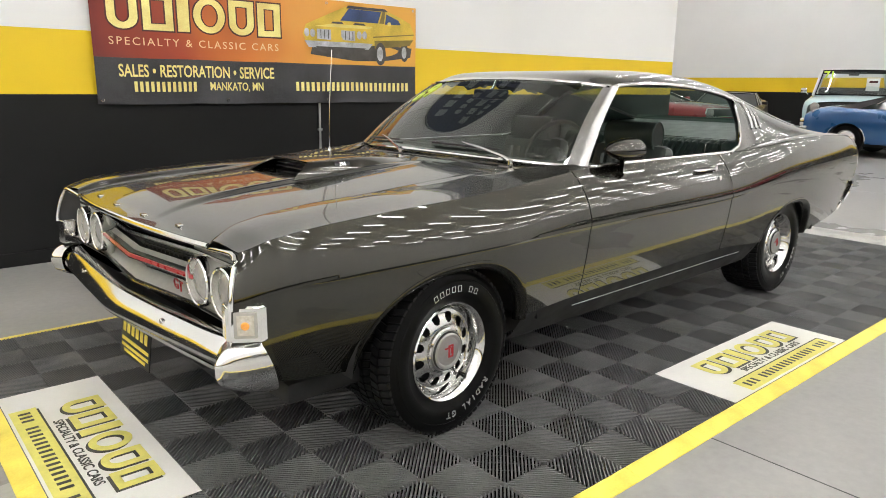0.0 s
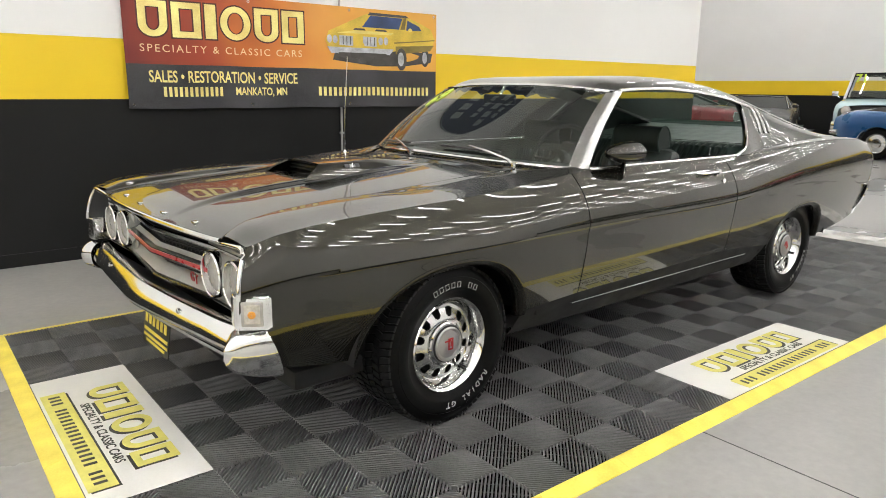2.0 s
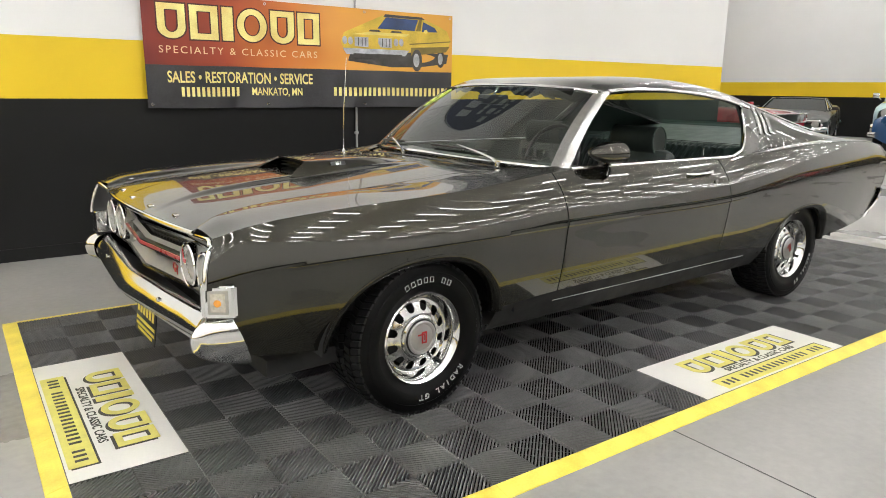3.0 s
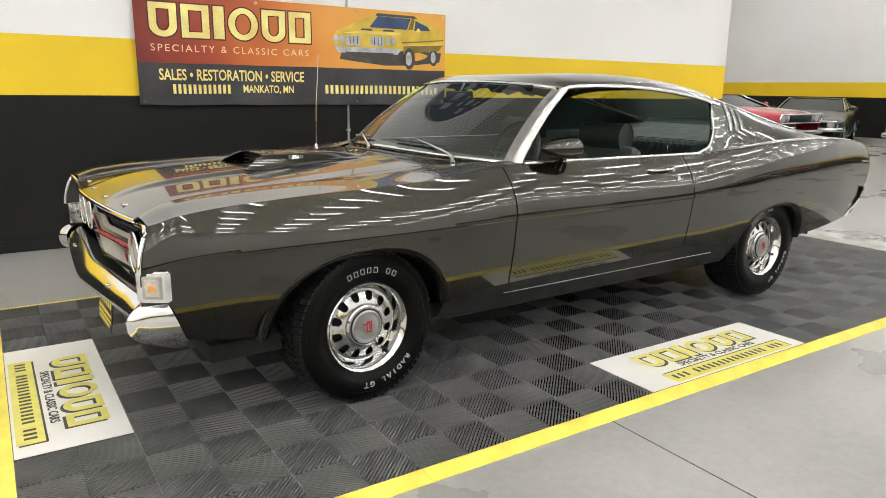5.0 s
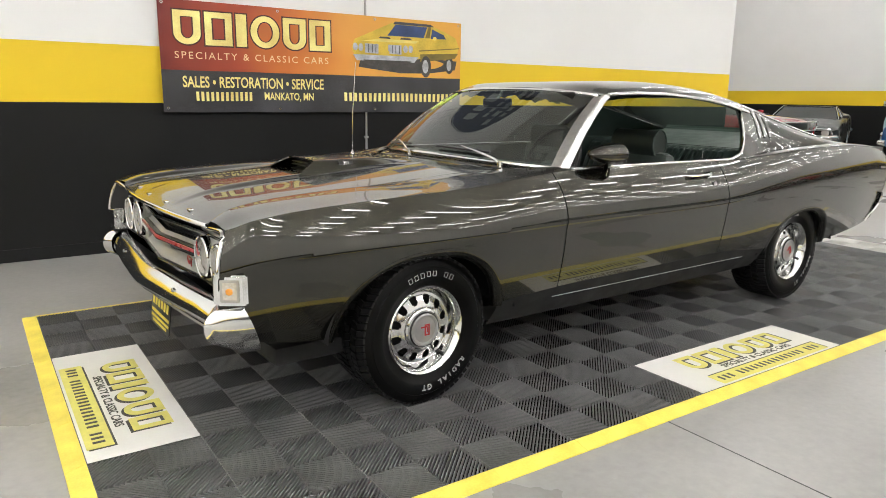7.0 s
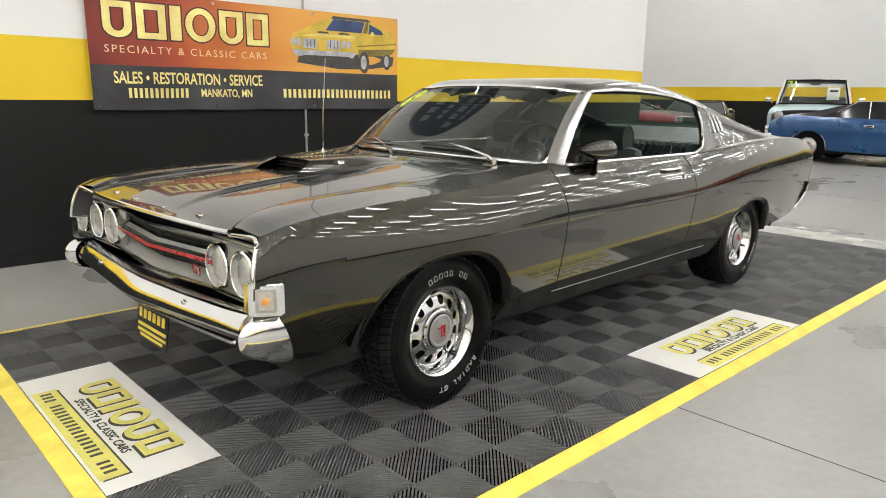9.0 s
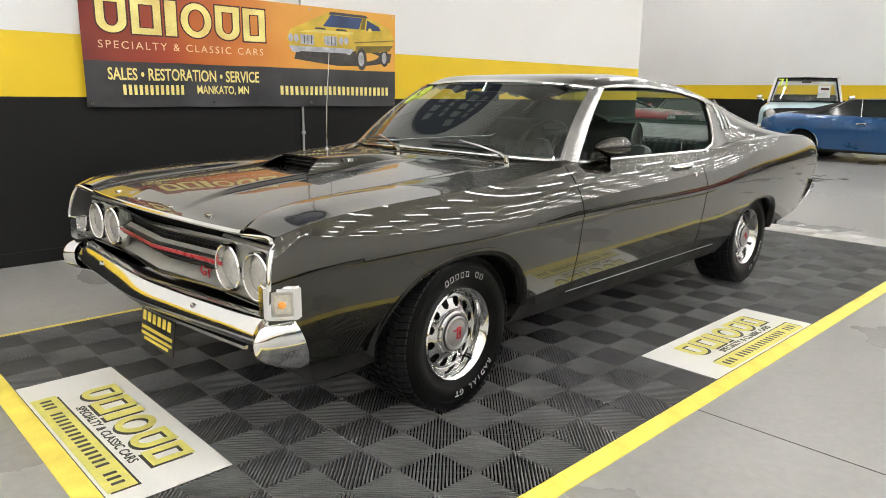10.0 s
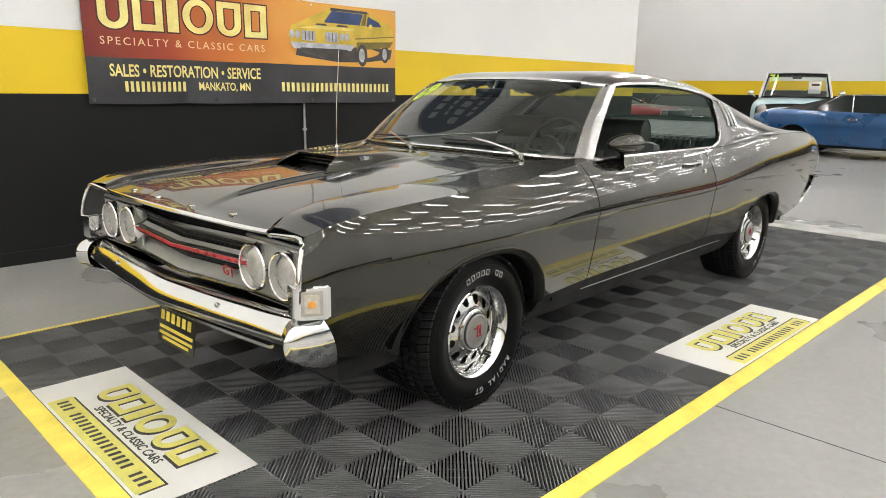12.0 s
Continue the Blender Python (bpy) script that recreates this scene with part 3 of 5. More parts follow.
part("roof", surf(roof_skin, 56, 40), M["paint"], car, solid=0.004)
part("headliner", surf(lambda u, v: (lambda a: (lambda x: (x, a * RAIL(x)[0] * 0.97, CROWN(x) - 0.014 - (CROWN(x) - RAIL(x)[1]) * abs(a) ** 7.0))(mix(1.20 + 0.105 * a * a, 2.50, u)))(2 * v - 1), 20, 20), M["headliner"], car)


def sail_pt(x, v):
    wb, zb = BELT(x)
    wt, zt = SAIL(x)
    inset = 0.072 * smooth01(x, 2.18, 2.62)
    w = mix(wb - inset, wt, v) + mix(0.018, 0.010, smooth01(x, 2.25, 2.9)) * math.sin(math.pi * v)
    return w, mix(zb + 0.1 * inset, zt, v)


for s in (-1, 1):
    def sail(u, v):
        x0 = 2.14 + 0.36 * v ** 0.45
        x = mix(x0, 4.05, u ** 1.1)
        w, z = sail_pt(x, v)
        return (x, s * w, z)
    part("sail_panel", surf(sail, 50, 20), M["paint"], car, solid=0.004)

    def shelf(u, v):
        x = mix(2.20, 4.10, u)
        wb, zb = BELT(x)
        w1, z1 = sail_pt(x, 0.0)
        return (shift_x(x, zb), s * (mix(wb, w1, v) + 0.002 * (1 - v)), mix(zb, z1, v) + 0.006 * math.sin(math.pi * v) ** 0.7)
    part("quarter_shelf", surf(shelf, 50, 8), M["paint"], car)
    # bright frame round the open side window
    edge = [(0.855, -0.824, 0.967)] + [(x, -(BELT(x)[0] - 0.006), BELT(x)[1] + 0.004) for x in (1.2, 1.6, 1.9, 2.05, 2.15)]
    part("belt_moulding", tube([(p[0], -s * p[1] if s > 0 else p[1], p[2]) for p in edge], 0.008, 8), M["chrome"], car)
    up = [(2.14 + 0.36 * v ** 0.45, s * sail_pt(2.14 + 0.36 * v ** 0.45, v)[0], sail_pt(2.14 + 0.36 * v ** 0.45, v)[1]) for v in [k / 14 for k in range(15)]]
    part("window_frame_rear", tube(up, 0.009, 8), M["bright"], car)
    part("drip_rail", tube([(1.275, s * 0.656, 1.316)] + [(x, s * (RAIL(x)[0] + 0.004), RAIL(x)[1] - 0.004) for x in (1.35, 1.5, 1.7, 1.9, 2.1, 2.3, 2.45, 2.53)], 0.009, 8), M["chrome"], car, "chrome drip rail")
    # louvres on the sail panel
    for k in range(3):
        pts = []
        for q in range(11):
            x, z = 2.578 + 0.060 * k + 0.085 * q / 10, mix(1.072, 1.238 - 0.022 * k, q / 10)
            v = (z - BELT(x)[1]) / (SAIL(x)[1] - BELT(x)[1])
            pts.append((x, s * (sail_pt(x, v)[0] + 0.005), z))
        part("louvre", tube(pts, [0.006, 0.010] + [0.011] * 7 + [0.010, 0.006], 10, flat=0.9), M["pillar_bright"], car, "bright sail panel louvre")

rg = part("rear_glass", surf(lambda u, v: (lambda a, x: (x, a * (SAIL(x)[0] - 0.02), mix(CROWN(x) - 0.004, SAIL(x)[1], abs(a) ** 3)))(2 * v - 1, mix(2.56, 3.50, u)), 20, 20), M["glass"], car, "sloping rear window glass")
rg.visible_shadow = False
part("rear_glass_moulding", tube([(x, -(SAIL(x)[0] - 0.01), SAIL(x)[1] + 0.006) for x in [2.56 + 0.12 * k for k in range(9)]], 0.008, 8), M["chrome"], car)
part("roof_rear_rail", surf(lambda u, v: (lambda a, x: (x, a * SAIL(x)[0], mix(CROWN(x), SAIL(x)[1], abs(a) ** 3)))(2 * v - 1, mix(2.50, 2.585, u)), 4, 24), M["paint"], car, solid=0.004)
part("deck_lid", surf(lambda u, v: (lambda a, x: (x, a * mix(SAIL(min(x, 3.9))[0], 0.80, smooth01(x, 3.9, 4.19)), mix(CROWN(x) if x < 3.85 else 1.0 - 0.2 * (x - 3.85), SAIL(x)[1] if x < 3.92 else mix(0.975, 0.955, (x - 3.92) / 0.27), abs(a) ** 3)))(2 * v - 1, mix(3.50, 4.115, u)), 16, 24), M["paint"], car, solid=0.004)
part("tail_panel", surf(lambda u, v: (TAIL_EDGE(mix(0.44, 0.955, u)), (2 * v - 1) * (side_w(4.19, mix(0.44, 0.955, u)) - 0.002), mix(0.44, 0.955, u)), 8, 16), M["paint"], car, solid=0.004)
tail_edge = [(TAIL_EDGE(z) + 0.002, -side_w(4.19, z), z) for z in [0.66 + 0.0295 * k for k in range(11)]]
for s in (-1, 1):
    part("tail_moulding", tube([(p[0], -s * p[1] if s > 0 else p[1], p[2]) for p in tail_edge], 0.004, 8), M["bright"], car)


def sweep(path, prof, closed=False):
    """Carry a profile of (out, z) along a plan path of (x, y, out_x, out_y, lift)."""
    bm = bmesh.new()
    rings = [[bm.verts.new((x + o * nx, y + o * ny, z + lift)) for o, z in prof] for x, y, nx, ny, lift in path]
    k = len(prof)
    for a, b in zip(rings, rings[1:]):
        for i in range(k if closed else k - 1):
            bm.faces.new((a[i], a[(i + 1) % k], b[(i + 1) % k], b[i]))
    if closed:
        bm.faces.new(rings[0])
        bm.faces.new(rings[-1])
    return bm


BUMP = curve_of((-0.905, -0.765, 0.0), (-0.895, -0.815, 0.0), (-0.86, -0.858, 0.0), (-0.78, -0.880, 0.0), (-0.55, -0.905, -0.004), (-0.25, -0.932, -0.009), (0.0, -0.948, -0.012),
                (0.25, -0.932, -0.009), (0.55, -0.905, -0.004), (0.78, -0.880, 0.0), (0.86, -0.858, 0.0), (0.895, -0.815, 0.0), (0.905, -0.765, 0.0))


def bump_path(n, lo=-0.905, hi=0.905):
    out = []
    for i in range(n + 1):
        y = mix(lo, hi, 0.5 - 0.5 * math.cos(math.pi * i / n))
        x, lift = BUMP(y)
        e = 0.003
        y1, y2 = max(lo, y - e), min(hi, y + e)
        d = Vector((BUMP(y2)[0] - BUMP(y1)[0], y2 - y1)).normalized()
        out.append((x, y, -d.y, d.x, lift))
    return out


END_SHAPE = curve_of((0.0, 0.0, 0.0), (0.12, 0.42, 0.01), (0.26, 0.72, 0.10), (0.42, 0.91, 0.26), (0.58, 1.0, 0.46), (0.76, 0.97, 0.74), (0.90, 0.84, 0.94), (1.0, 0.60, 1.02))


def bumper_end(u, v, s):
    """Rounded chrome end of the front bumper: straight in front, round the corner, then a fang that points back and down."""
    k, q = END_SHAPE(u)
    x, y = -0.800, 0.850
    a = math.pi / 2 * min(1.0, max(0.0, (v - 0.15) / 0.6))
    z = 0.574 - q * mix(0.128, 0.188, math.sin(a) ** 1.5)
    if v < 0.15:
        y -= 0.055 * (0.15 - v) / 0.15
        k *= mix(0.74, 1.0, v / 0.15)
    if v > 0.75:
        x += 0.012 * (v - 0.75) / 0.25
    low = max(0.0, 0.56 - z)
    x += -0.124 * k * math.cos(a) + 0.40 * low * math.sin(a)
    return (x, s * (y + 0.054 * k * math.sin(a) - 0.30 * low * low / 0.17 * math.sin(a)), z)


front_bumper = part("front_bumper", sweep(bump_path(90, -0.815, 0.815), ((-0.075, 0.560), (-0.070, 0.570), (-0.045, 0.570), (-0.012, 0.545), (0.004, 0.518), (0.006, 0.502), (-0.004, 0.488), (-0.030, 0.466), (-0.050, 0.458), (-0.060, 0.465)), True), M["chrome"], car, "chrome front bumper")
for s in (-1, 1):
    part("bumper_end", surf(lambda u, v: bumper_end(u, v, s), 30, 36), M["chrome"], front_bumper)
    part("bumper_bolt", lathe(((0.0005, -0.004), (0.007, -0.003), (0.010, 0.0), (0.010, 0.008)), 16, "x"), M["chrome"], front_bumper).location = (BUMP(s * 0.42)[0] + 0.010, s * 0.42, 0.540)
part("lower_bumper_strip", sweep([(x + 0.075, y, nx, ny, 0) for x, y, nx, ny, l in bump_path(40, -0.62, 0.62)], ((-0.012, 0.425), (0.004, 0.424), (0.006, 0.414), (-0.012, 0.410)), True), M["chrome"], front_bumper)
part("front_valance", surf(lambda u, v: (lambda y: (BUMP(y)[0] + mix(0.10, 0.22, u), y, mix(0.46, 0.37, u)))(mix(-0.78, 0.78, v)), 4, 30), M["dark"], car, solid=0.004)
part("gravel_pan", surf(lambda u, v: (lambda y: (mix(BUMP(y)[0] + 0.05, -0.79, u), y, mix(0.548, 0.530, u)))(mix(-0.86, 0.86, v)), 3, 30), M["black_paint"], car)

def rear_plan(v):
    """Rear bumper in plan: across the tail and round the corners."""
    a = 2 * v - 1
    y = 0.885 * math.copysign(1 - (1 - abs(a)) ** 1.3, a)
    return (4.255 - 0.035 * abs(y / 0.885) ** 2 - 0.060 * smooth01(abs(a), 0.86, 1.0), y)


def rear_blade(u, v):
    x, y = rear_plan(v)
    tuck = smooth01(abs(2 * v - 1), 0.80, 1.0)
    z = mix(0.640, mix(0.53, 0.425, tuck), u)
    k = math.sin(math.pi * min(1.0, u * 1.15 + 0.1)) ** 0.6
    return (x - 0.085 * u * u * tuck - 0.050 * (1 - k), y * (1 - 0.055 * u * tuck), z)


rear_bumper = part("rear_bumper", surf(rear_blade, 14, 60), M["chrome"], car, "chrome rear bumper", solid=0.012)

# grille, lamps and nose
def grille_x(y, back=0.0):
    return -0.840 + back + 0.055 * min(1.0, abs(y) / 0.5)


part("grille_back", surf(lambda u, v: (lambda y: (grille_x(y, 0.075), y, mix(0.535, 0.815, u)))(mix(-0.82, 0.82, v)), 2, 24), M["dark"], car)
part("grille_lower", surf(lambda u, v: (lambda y: (grille_x(y, mix(0.0, 0.05, u)), y, mix(0.584, 0.622, u)))(mix(-0.50, 0.50, v)), 2, 20), M["gunmetal"], car, solid=0.004)
part("grille_upper", surf(lambda u, v: (lambda y: (grille_x(y, mix(0.0, 0.05, u)), y, mix(0.764, 0.736, u)))(mix(-0.50, 0.50, v)), 2, 20), M["gunmetal"], car, solid=0.004)
part("grille_middle", surf(lambda u, v: (lambda y: (grille_x(y, 0.03 * abs(2 * u - 1)), y, mix(0.655, 0.705, u)))(mix(-0.50, 0.50, v)), 4, 20), M["gunmetal"], car, solid=0.004)
for z0, z1 in ((0.620, 0.658), (0.702, 0.738)):
    bm = bmesh.new()
    for k in range(31):
        y = -0.46 + 0.92 * k / 30
        add_box(bm, (grille_x(y, 0.048), y - 0.004, z0), (grille_x(y, 0.056), y + 0.004, z1))
    for zz in (z0 + (z1 - z0) / 3, z0 + 2 * (z1 - z0) / 3):
        for h in (-1, 1):
            turn = Matrix.Translation((grille_x(0, 0.044), 0, 0)) @ Matrix.Rotation(-h * 0.115, 4, "Z")
            add_box(bm, (0, min(0, h * 0.47), zz - 0.003), (0.008, max(0, h * 0.47), zz + 0.003), 0, turn)
    part("grille_mesh", bm, M["black_paint"], car, smooth=False)
bar = part("grille_bar", sweep([(grille_x(y), y, -1, 0, 0) for y in [-0.48 + 0.04 * k for k in range(25)]], ((-0.01, 0.694), (0.012, 0.692), (0.014, 0.668), (-0.01, 0.666)), True), M["bright"], car, "bright grille bar")
part("red_stripe", sweep([(grille_x(y), y, -1, 0, 0) for y in [-0.478 + 0.0398 * k for k in range(25)]], ((0.010, 0.687), (0.0155, 0.687), (0.0155, 0.673), (0.010, 0.673)), True), M["red"], bar)
bm = text_bm("GT", 0.052, 0.002, narrow=1.5)
bmesh.ops.transform(bm, matrix=pose(grille_x(0.34) - 0.012, -0.352, 0.632, 90, 0, -90 - 6), verts=bm.verts)
part("grille_badge", bm, M["red"], bar, smooth=False)
for z in (0.580, 0.770):
    part("grille_edge", sweep([(grille_x(y, -0.002), y, -1, 0, 0) for y in [-0.80 + 0.04 * k for k in range(41)]], ((-0.006, z + 0.006), (0.008, z + 0.005), (0.008, z - 0.005), (-0.006, z - 0.006)), True), M["bright"], car)

for s in (-1, 1):
    part("lamp_panel", box((-0.785, min(s * 0.43, s * 0.83), 0.562), (-0.770, max(s * 0.43, s * 0.83), 0.782), 0.004), M["gunmetal"], car)
    for y in (0.508, 0.694):
        hl = part("headlight", lathe(((0.001, -0.030), (0.03, -0.027), (0.055, -0.018), (0.073, -0.002), (0.074, 0.01)), 40, "x"), M["lens"], car, "round sealed headlamp with clear fluted lens")
        hl.location = (-0.785, s * y, 0.678)
        part("bezel", lathe(((0.074, -0.006), (0.075, -0.030), (0.079, -0.033), (0.084, -0.028), (0.086, 0.0), (0.086, 0.03)), 48, "x"), M["chrome"], hl)
    # edge moulding of the fender
    edge = [(nose_x(0.645) - 0.004, 0.645, 0.814), (-0.828, 0.70, 0.820), (-0.831, 0.77, 0.826), (-0.833, 0.812, 0.829), (-0.836, 0.834, 0.826), (-0.840, 0.845, 0.816)] + [(NOSE_EDGE(z) - 0.003, side_w(-0.88, z) + 0.001, z) for z in (0.80, 0.78, 0.76, 0.74, 0.72, 0.70, 0.68)]
    part("fender_moulding", tube([(x, s * y, z) for x, y, z in edge], 0.0085, 10), M["chrome"], car)
    part("nose_filler", surf(lambda u, v: (mix(NOSE_EDGE(mix(0.57, 0.82, v)) + 0.003, -0.765, u), s * mix(side_w(-0.88, mix(0.57, 0.82, v)) - 0.004, 0.80, u), mix(0.57, 0.82, v)), 4, 8), M["black_paint"], car)
    part("nose_roof", surf(lambda u, v: (mix(-0.828, -0.76, u), s * mix(0.64, 0.84, v), mix(0.812, 0.800, u)), 3, 6), M["black_paint"], car)
    # wrap-round turn lamp with slanted face
    plan = ((-0.868, 0.800), (-0.880, 0.846), (-0.872, 0.862), (-0.802, 0.910), (-0.782, 0.906), (-0.775, 0.80))
    bm = bmesh.new()
    lo, hi = [[bm.verts.new((x, s * y, z)) for x, y in plan] for z in (0.581, 0.690)]
    bm.faces.new(lo)
    bm.faces.new(hi)
    for k in range(6):
        bm.faces.new((lo[k], lo[(k + 1) % 6], hi[(k + 1) % 6], hi[k]))
    bmesh.ops.recalc_face_normals(bm, faces=bm.faces)
    bmesh.ops.bevel(bm, geom=[e for e in bm.edges if abs(e.verts[0].co.z - e.verts[1].co.z) < 0.01], offset=0.006, segments=3, affect="EDGES")
    tl = part("turn_lamp", bm, M["chrome"], car, "chrome-framed corner turn lamp")
    face = Matrix.Translation((-0.837, s * 0.886, 0.635)) @ Matrix.Rotation(s * math.atan2(0.048, 0.070), 4, "Z")
    part("lens", box((-0.035, min(-s * 0.004, s * 0.005), -0.040), (0.032, max(-s * 0.004, s * 0.005), 0.040), 0.004, face), M["lens_clear"], tl)
    part("lens_rim", box((-0.026, min(0, s * 0.0065), -0.031), (0.024, max(0, s * 0.0065), 0.031), 0.003, face), M["lens_pale"], tl)
    part("bulb", lathe(((0.001, -0.010), (0.010, -0.009), (0.014, -0.005), (0.014, 0.0)), 16, "y"), M["amber"], tl).matrix_basis = face @ pose(-0.002, 0, -0.001, 0, 0, 0 if s < 0 else 180)
part("hood_lip_moulding", tube([(nose_x(y) - 0.006, y, hood_z(nose_x(y), y) - 0.008) for y in [-0.642 + 0.0321 * k for k in range(41)]], 0.009, 8), M["chrome"], car, "chrome hood edge moulding")
for k, y in enumerate((0.40, 0.14, -0.14, -0.40)):
    x = nose_x(y) + 0.046
    part("hood_letter_block", box((x - 0.010, y - 0.015, hood_z(x, y) - 0.003), (x + 0.010, y + 0.015, hood_z(x, y) + 0.0045), 0.002), M["chrome"], car)

plate = thing("dealer_plate", CAR @ pose(-0.852, 0.02, 0.325, 0, 8), "black and yellow dealer plate under the bumper", "plate")
part("panel", box((-0.002, -0.152, -0.075), (0.002, 0.152, 0.075), 0.0015), M["black_paint"], plate)
for k in range(6):
    part("letter_bar", box((-0.0035, 0.118 - 0.045 * k - 0.014, 0.018), (-0.0015, 0.118 - 0.045 * k + 0.014, 0.058)), M["edge_yellow"], plate, smooth=False)
for y in (-0.1, 0.1):
    part("hanger", box((0.002, y - 0.008, 0.05), (0.006, y + 0.008, 0.125)), M["black_paint"], plate)
part("print_bar", box((-0.0035, -0.138, -0.018), (-0.0015, 0.138, -0.004)), M["edge_yellow"], plate, smooth=False)
part("print_bar", box((-0.0035, -0.138, -0.042), (-0.0015, 0.138, -0.030)), M["edge_yellow"], plate, smooth=False)
part("print_bar", box((-0.0035, -0.11, -0.062), (-0.0015, 0.11, -0.050)), M["edge_yellow"], plate, smooth=False)

for s in (-1, 1):
    part("tail_badge", box((4.02, min(s * (side_w(4.08, 0.83) - 0.004), s * (side_w(4.08, 0.83) + 0.006)), 0.824), (4.14, max(s * (side_w(4.08, 0.83) - 0.004), s * (side_w(4.08, 0.83) + 0.006)), 0.838), 0.002), M["bright"], car)

# ---- wheels ----
R, WB = 0.329, 2.947


def ring_text(body, radius, mid, size, flip=False, outline=0.0009, y=-0.1195, spread=0.8):
    """Letters round the sidewall; mid: degrees of the middle, clockwise from the top as seen from outside."""
    out = []
    step = math.degrees(size * spread / radius)
    for i, ch in enumerate(body):
        if ch == " ":
            continue
        a = mid + (i - (len(body) - 1) / 2) * step
        t = text_bm(ch, size, outline=outline) if ch != "#" else frame_bm(size * 0.3, size * 0.36, 0.0018)
        m = pose(0, y, 0) @ Matrix.Rotation(math.radians(a), 4, "Y") @ pose(0, 0, radius, 90)
        bmesh.ops.transform(t, matrix=m, verts=t.verts)
        out.append(t)
    return out


def frame_bm(hx, hy, w):
    """A hollow block outline."""
    bm = bmesh.new()
    add_box(bm, (-hx, -hy, 0), (hx, -hy + w, 0.0008))
    add_box(bm, (-hx, hy - w, 0), (hx, hy, 0.0008))
    add_box(bm, (-hx, -hy + w, 0), (-hx + w, hy - w, 0.0008))
    add_box(bm, (hx - w, -hy + w, 0), (hx, hy - w, 0.0008))
    return bm


def build_wheel(name):
    w = thing(name, pose(0, 0, 0), "", "wheel")
    RIM = 0.94
    tyre = part("tyre", lathe(((0.200, 0.115), (0.215, 0.125), (0.255, 0.142), (0.296, 0.140), (0.314, 0.130), (0.3165, 0.118), (0.317, 0.0), (0.3165, -0.094), (0.314, -0.106), (0.296, -0.116),
                               (0.281, -0.1165), (0.279, -0.1185), (0.262, -0.1190), (0.232, -0.1165), (0.229, -0.114), (0.205, -0.108), (0.187, -0.095)), 96), M["rubber"], w, "black tyre with raised white letters")
    bm = bmesh.new()
    n = 66
    for k in range(n):
        a = 2 * math.pi * k / n
        for row, (y0, y1, sk) in enumerate(((-0.111, -0.066, 0.35), (-0.060, -0.024, -0.3), (-0.018, 0.018, 0.3), (0.024, 0.060, -0.3), (0.066, 0.130, 0.35))):
            lo, hi = a + (row % 2) * math.pi / n, a + (row % 2) * math.pi / n + 2 * math.pi / n * 0.74
            sh = sk * 2 * math.pi / n
            q = []
            for rr in (0.312, R):
                for yy, ang in ((y0, lo), (y1, lo + sh), (y1, hi + sh), (y0, hi)):
                    drop = 0.007 if abs(yy) > 0.1 and rr > 0.32 else 0
                    q.append(bm.verts.new(((rr - drop) * math.cos(ang), yy, (rr - drop) * math.sin(ang))))
            for f in ((4, 5, 6, 7), (0, 1, 5, 4), (1, 2, 6, 5), (2, 3, 7, 6), (3, 0, 4, 7)):
                bm.faces.new([q[i] for i in f])
    bmesh.ops.recalc_face_normals(bm, faces=bm.faces)
    part("tread", bm, M["tread"], w, smooth=False)
    for bm in ring_text("##### ##", 0.250, 3, 0.031, spread=1.02) + ring_text("RADIAL GT", 0.250, 158, 0.034, spread=0.86):
        part("sidewall_letter", bm, M["letter_white"], w, smooth=False)
    part("trim_ring", lathe(((0.207, -0.092), (0.208, -0.104), (0.203, -0.110), (0.194, -0.104), (0.184, -0.088), (0.176, -0.066), (0.170, -0.052), (0.166, -0.050)), 72), M["wheel_chrome"], w, "polished trim ring")
    # slotted disc: twelve openings

    def disc(u, v):
        r = mix(0.085, 0.170, u)
        h = curve_of((0.085, -0.072), (0.10, -0.070), (0.125, -0.062), (0.150, -0.052), (0.170, -0.050))(r)
        a = 2 * math.pi * v
        return (r * math.cos(a), h, r * math.sin(a))

    def hole(u, v):
        q = (v * 12) % 1.0
        return 0.34 < u < 0.86 and abs(q - 0.5) < (0.235 if 0.42 < u < 0.80 else 0.15)
    part("wheel_disc", surf(disc, 26, 12 * 20, hole), M["bright"], w, "slotted steel wheel disc", solid=0.005)
    part("rim_barrel", lathe(((0.190, -0.09), (0.176, -0.03), (0.170, 0.09), (0.10, 0.09)), 48), M["dark"], w)
    part("brake_drum", lathe(((0.001, -0.03), (0.14, -0.03), (0.145, 0.05)), 40), M["dark"], w)
    part("beauty_ring", lathe(((0.098, -0.066), (0.096, -0.080), (0.088, -0.084), (0.080, -0.080)), 56), M["wheel_chrome"], w)
    cap = part("hub_cap", lathe(((0.084, -0.072), (0.080, -0.092), (0.070, -0.098), (0.062, -0.096), (0.060, -0.093), (0.001, -0.096)), 56), M["silver"], w, "silver hub cap with red emblem")
    part("cap_ring", lathe(((0.0765, -0.0945), (0.079, -0.0950), (0.0815, -0.0925), (0.0825, -0.088)), 56), M["black_paint"], w)
    bm = bmesh.new()
    add_box(bm, (-0.024, -0.0985, 0.012), (0.012, -0.0955, 0.018))
    add_box(bm, (-0.003, -0.0985, -0.026), (0.003, -0.0955, 0.026))
    add_box(bm, (-0.003, -0.0985, -0.026), (0.024, -0.0955, -0.020))
    add_box(bm, (0.018, -0.0985, -0.026), (0.024, -0.0955, 0.022))
    add_box(bm, (0.003, -0.0985, 0.020), (0.024, -0.0955, 0.026))
    add_box(bm, (0.010, -0.0985, -0.012), (0.014, -0.0955, 0.012))
    part("emblem", bm, M["red"], w, smooth=False)
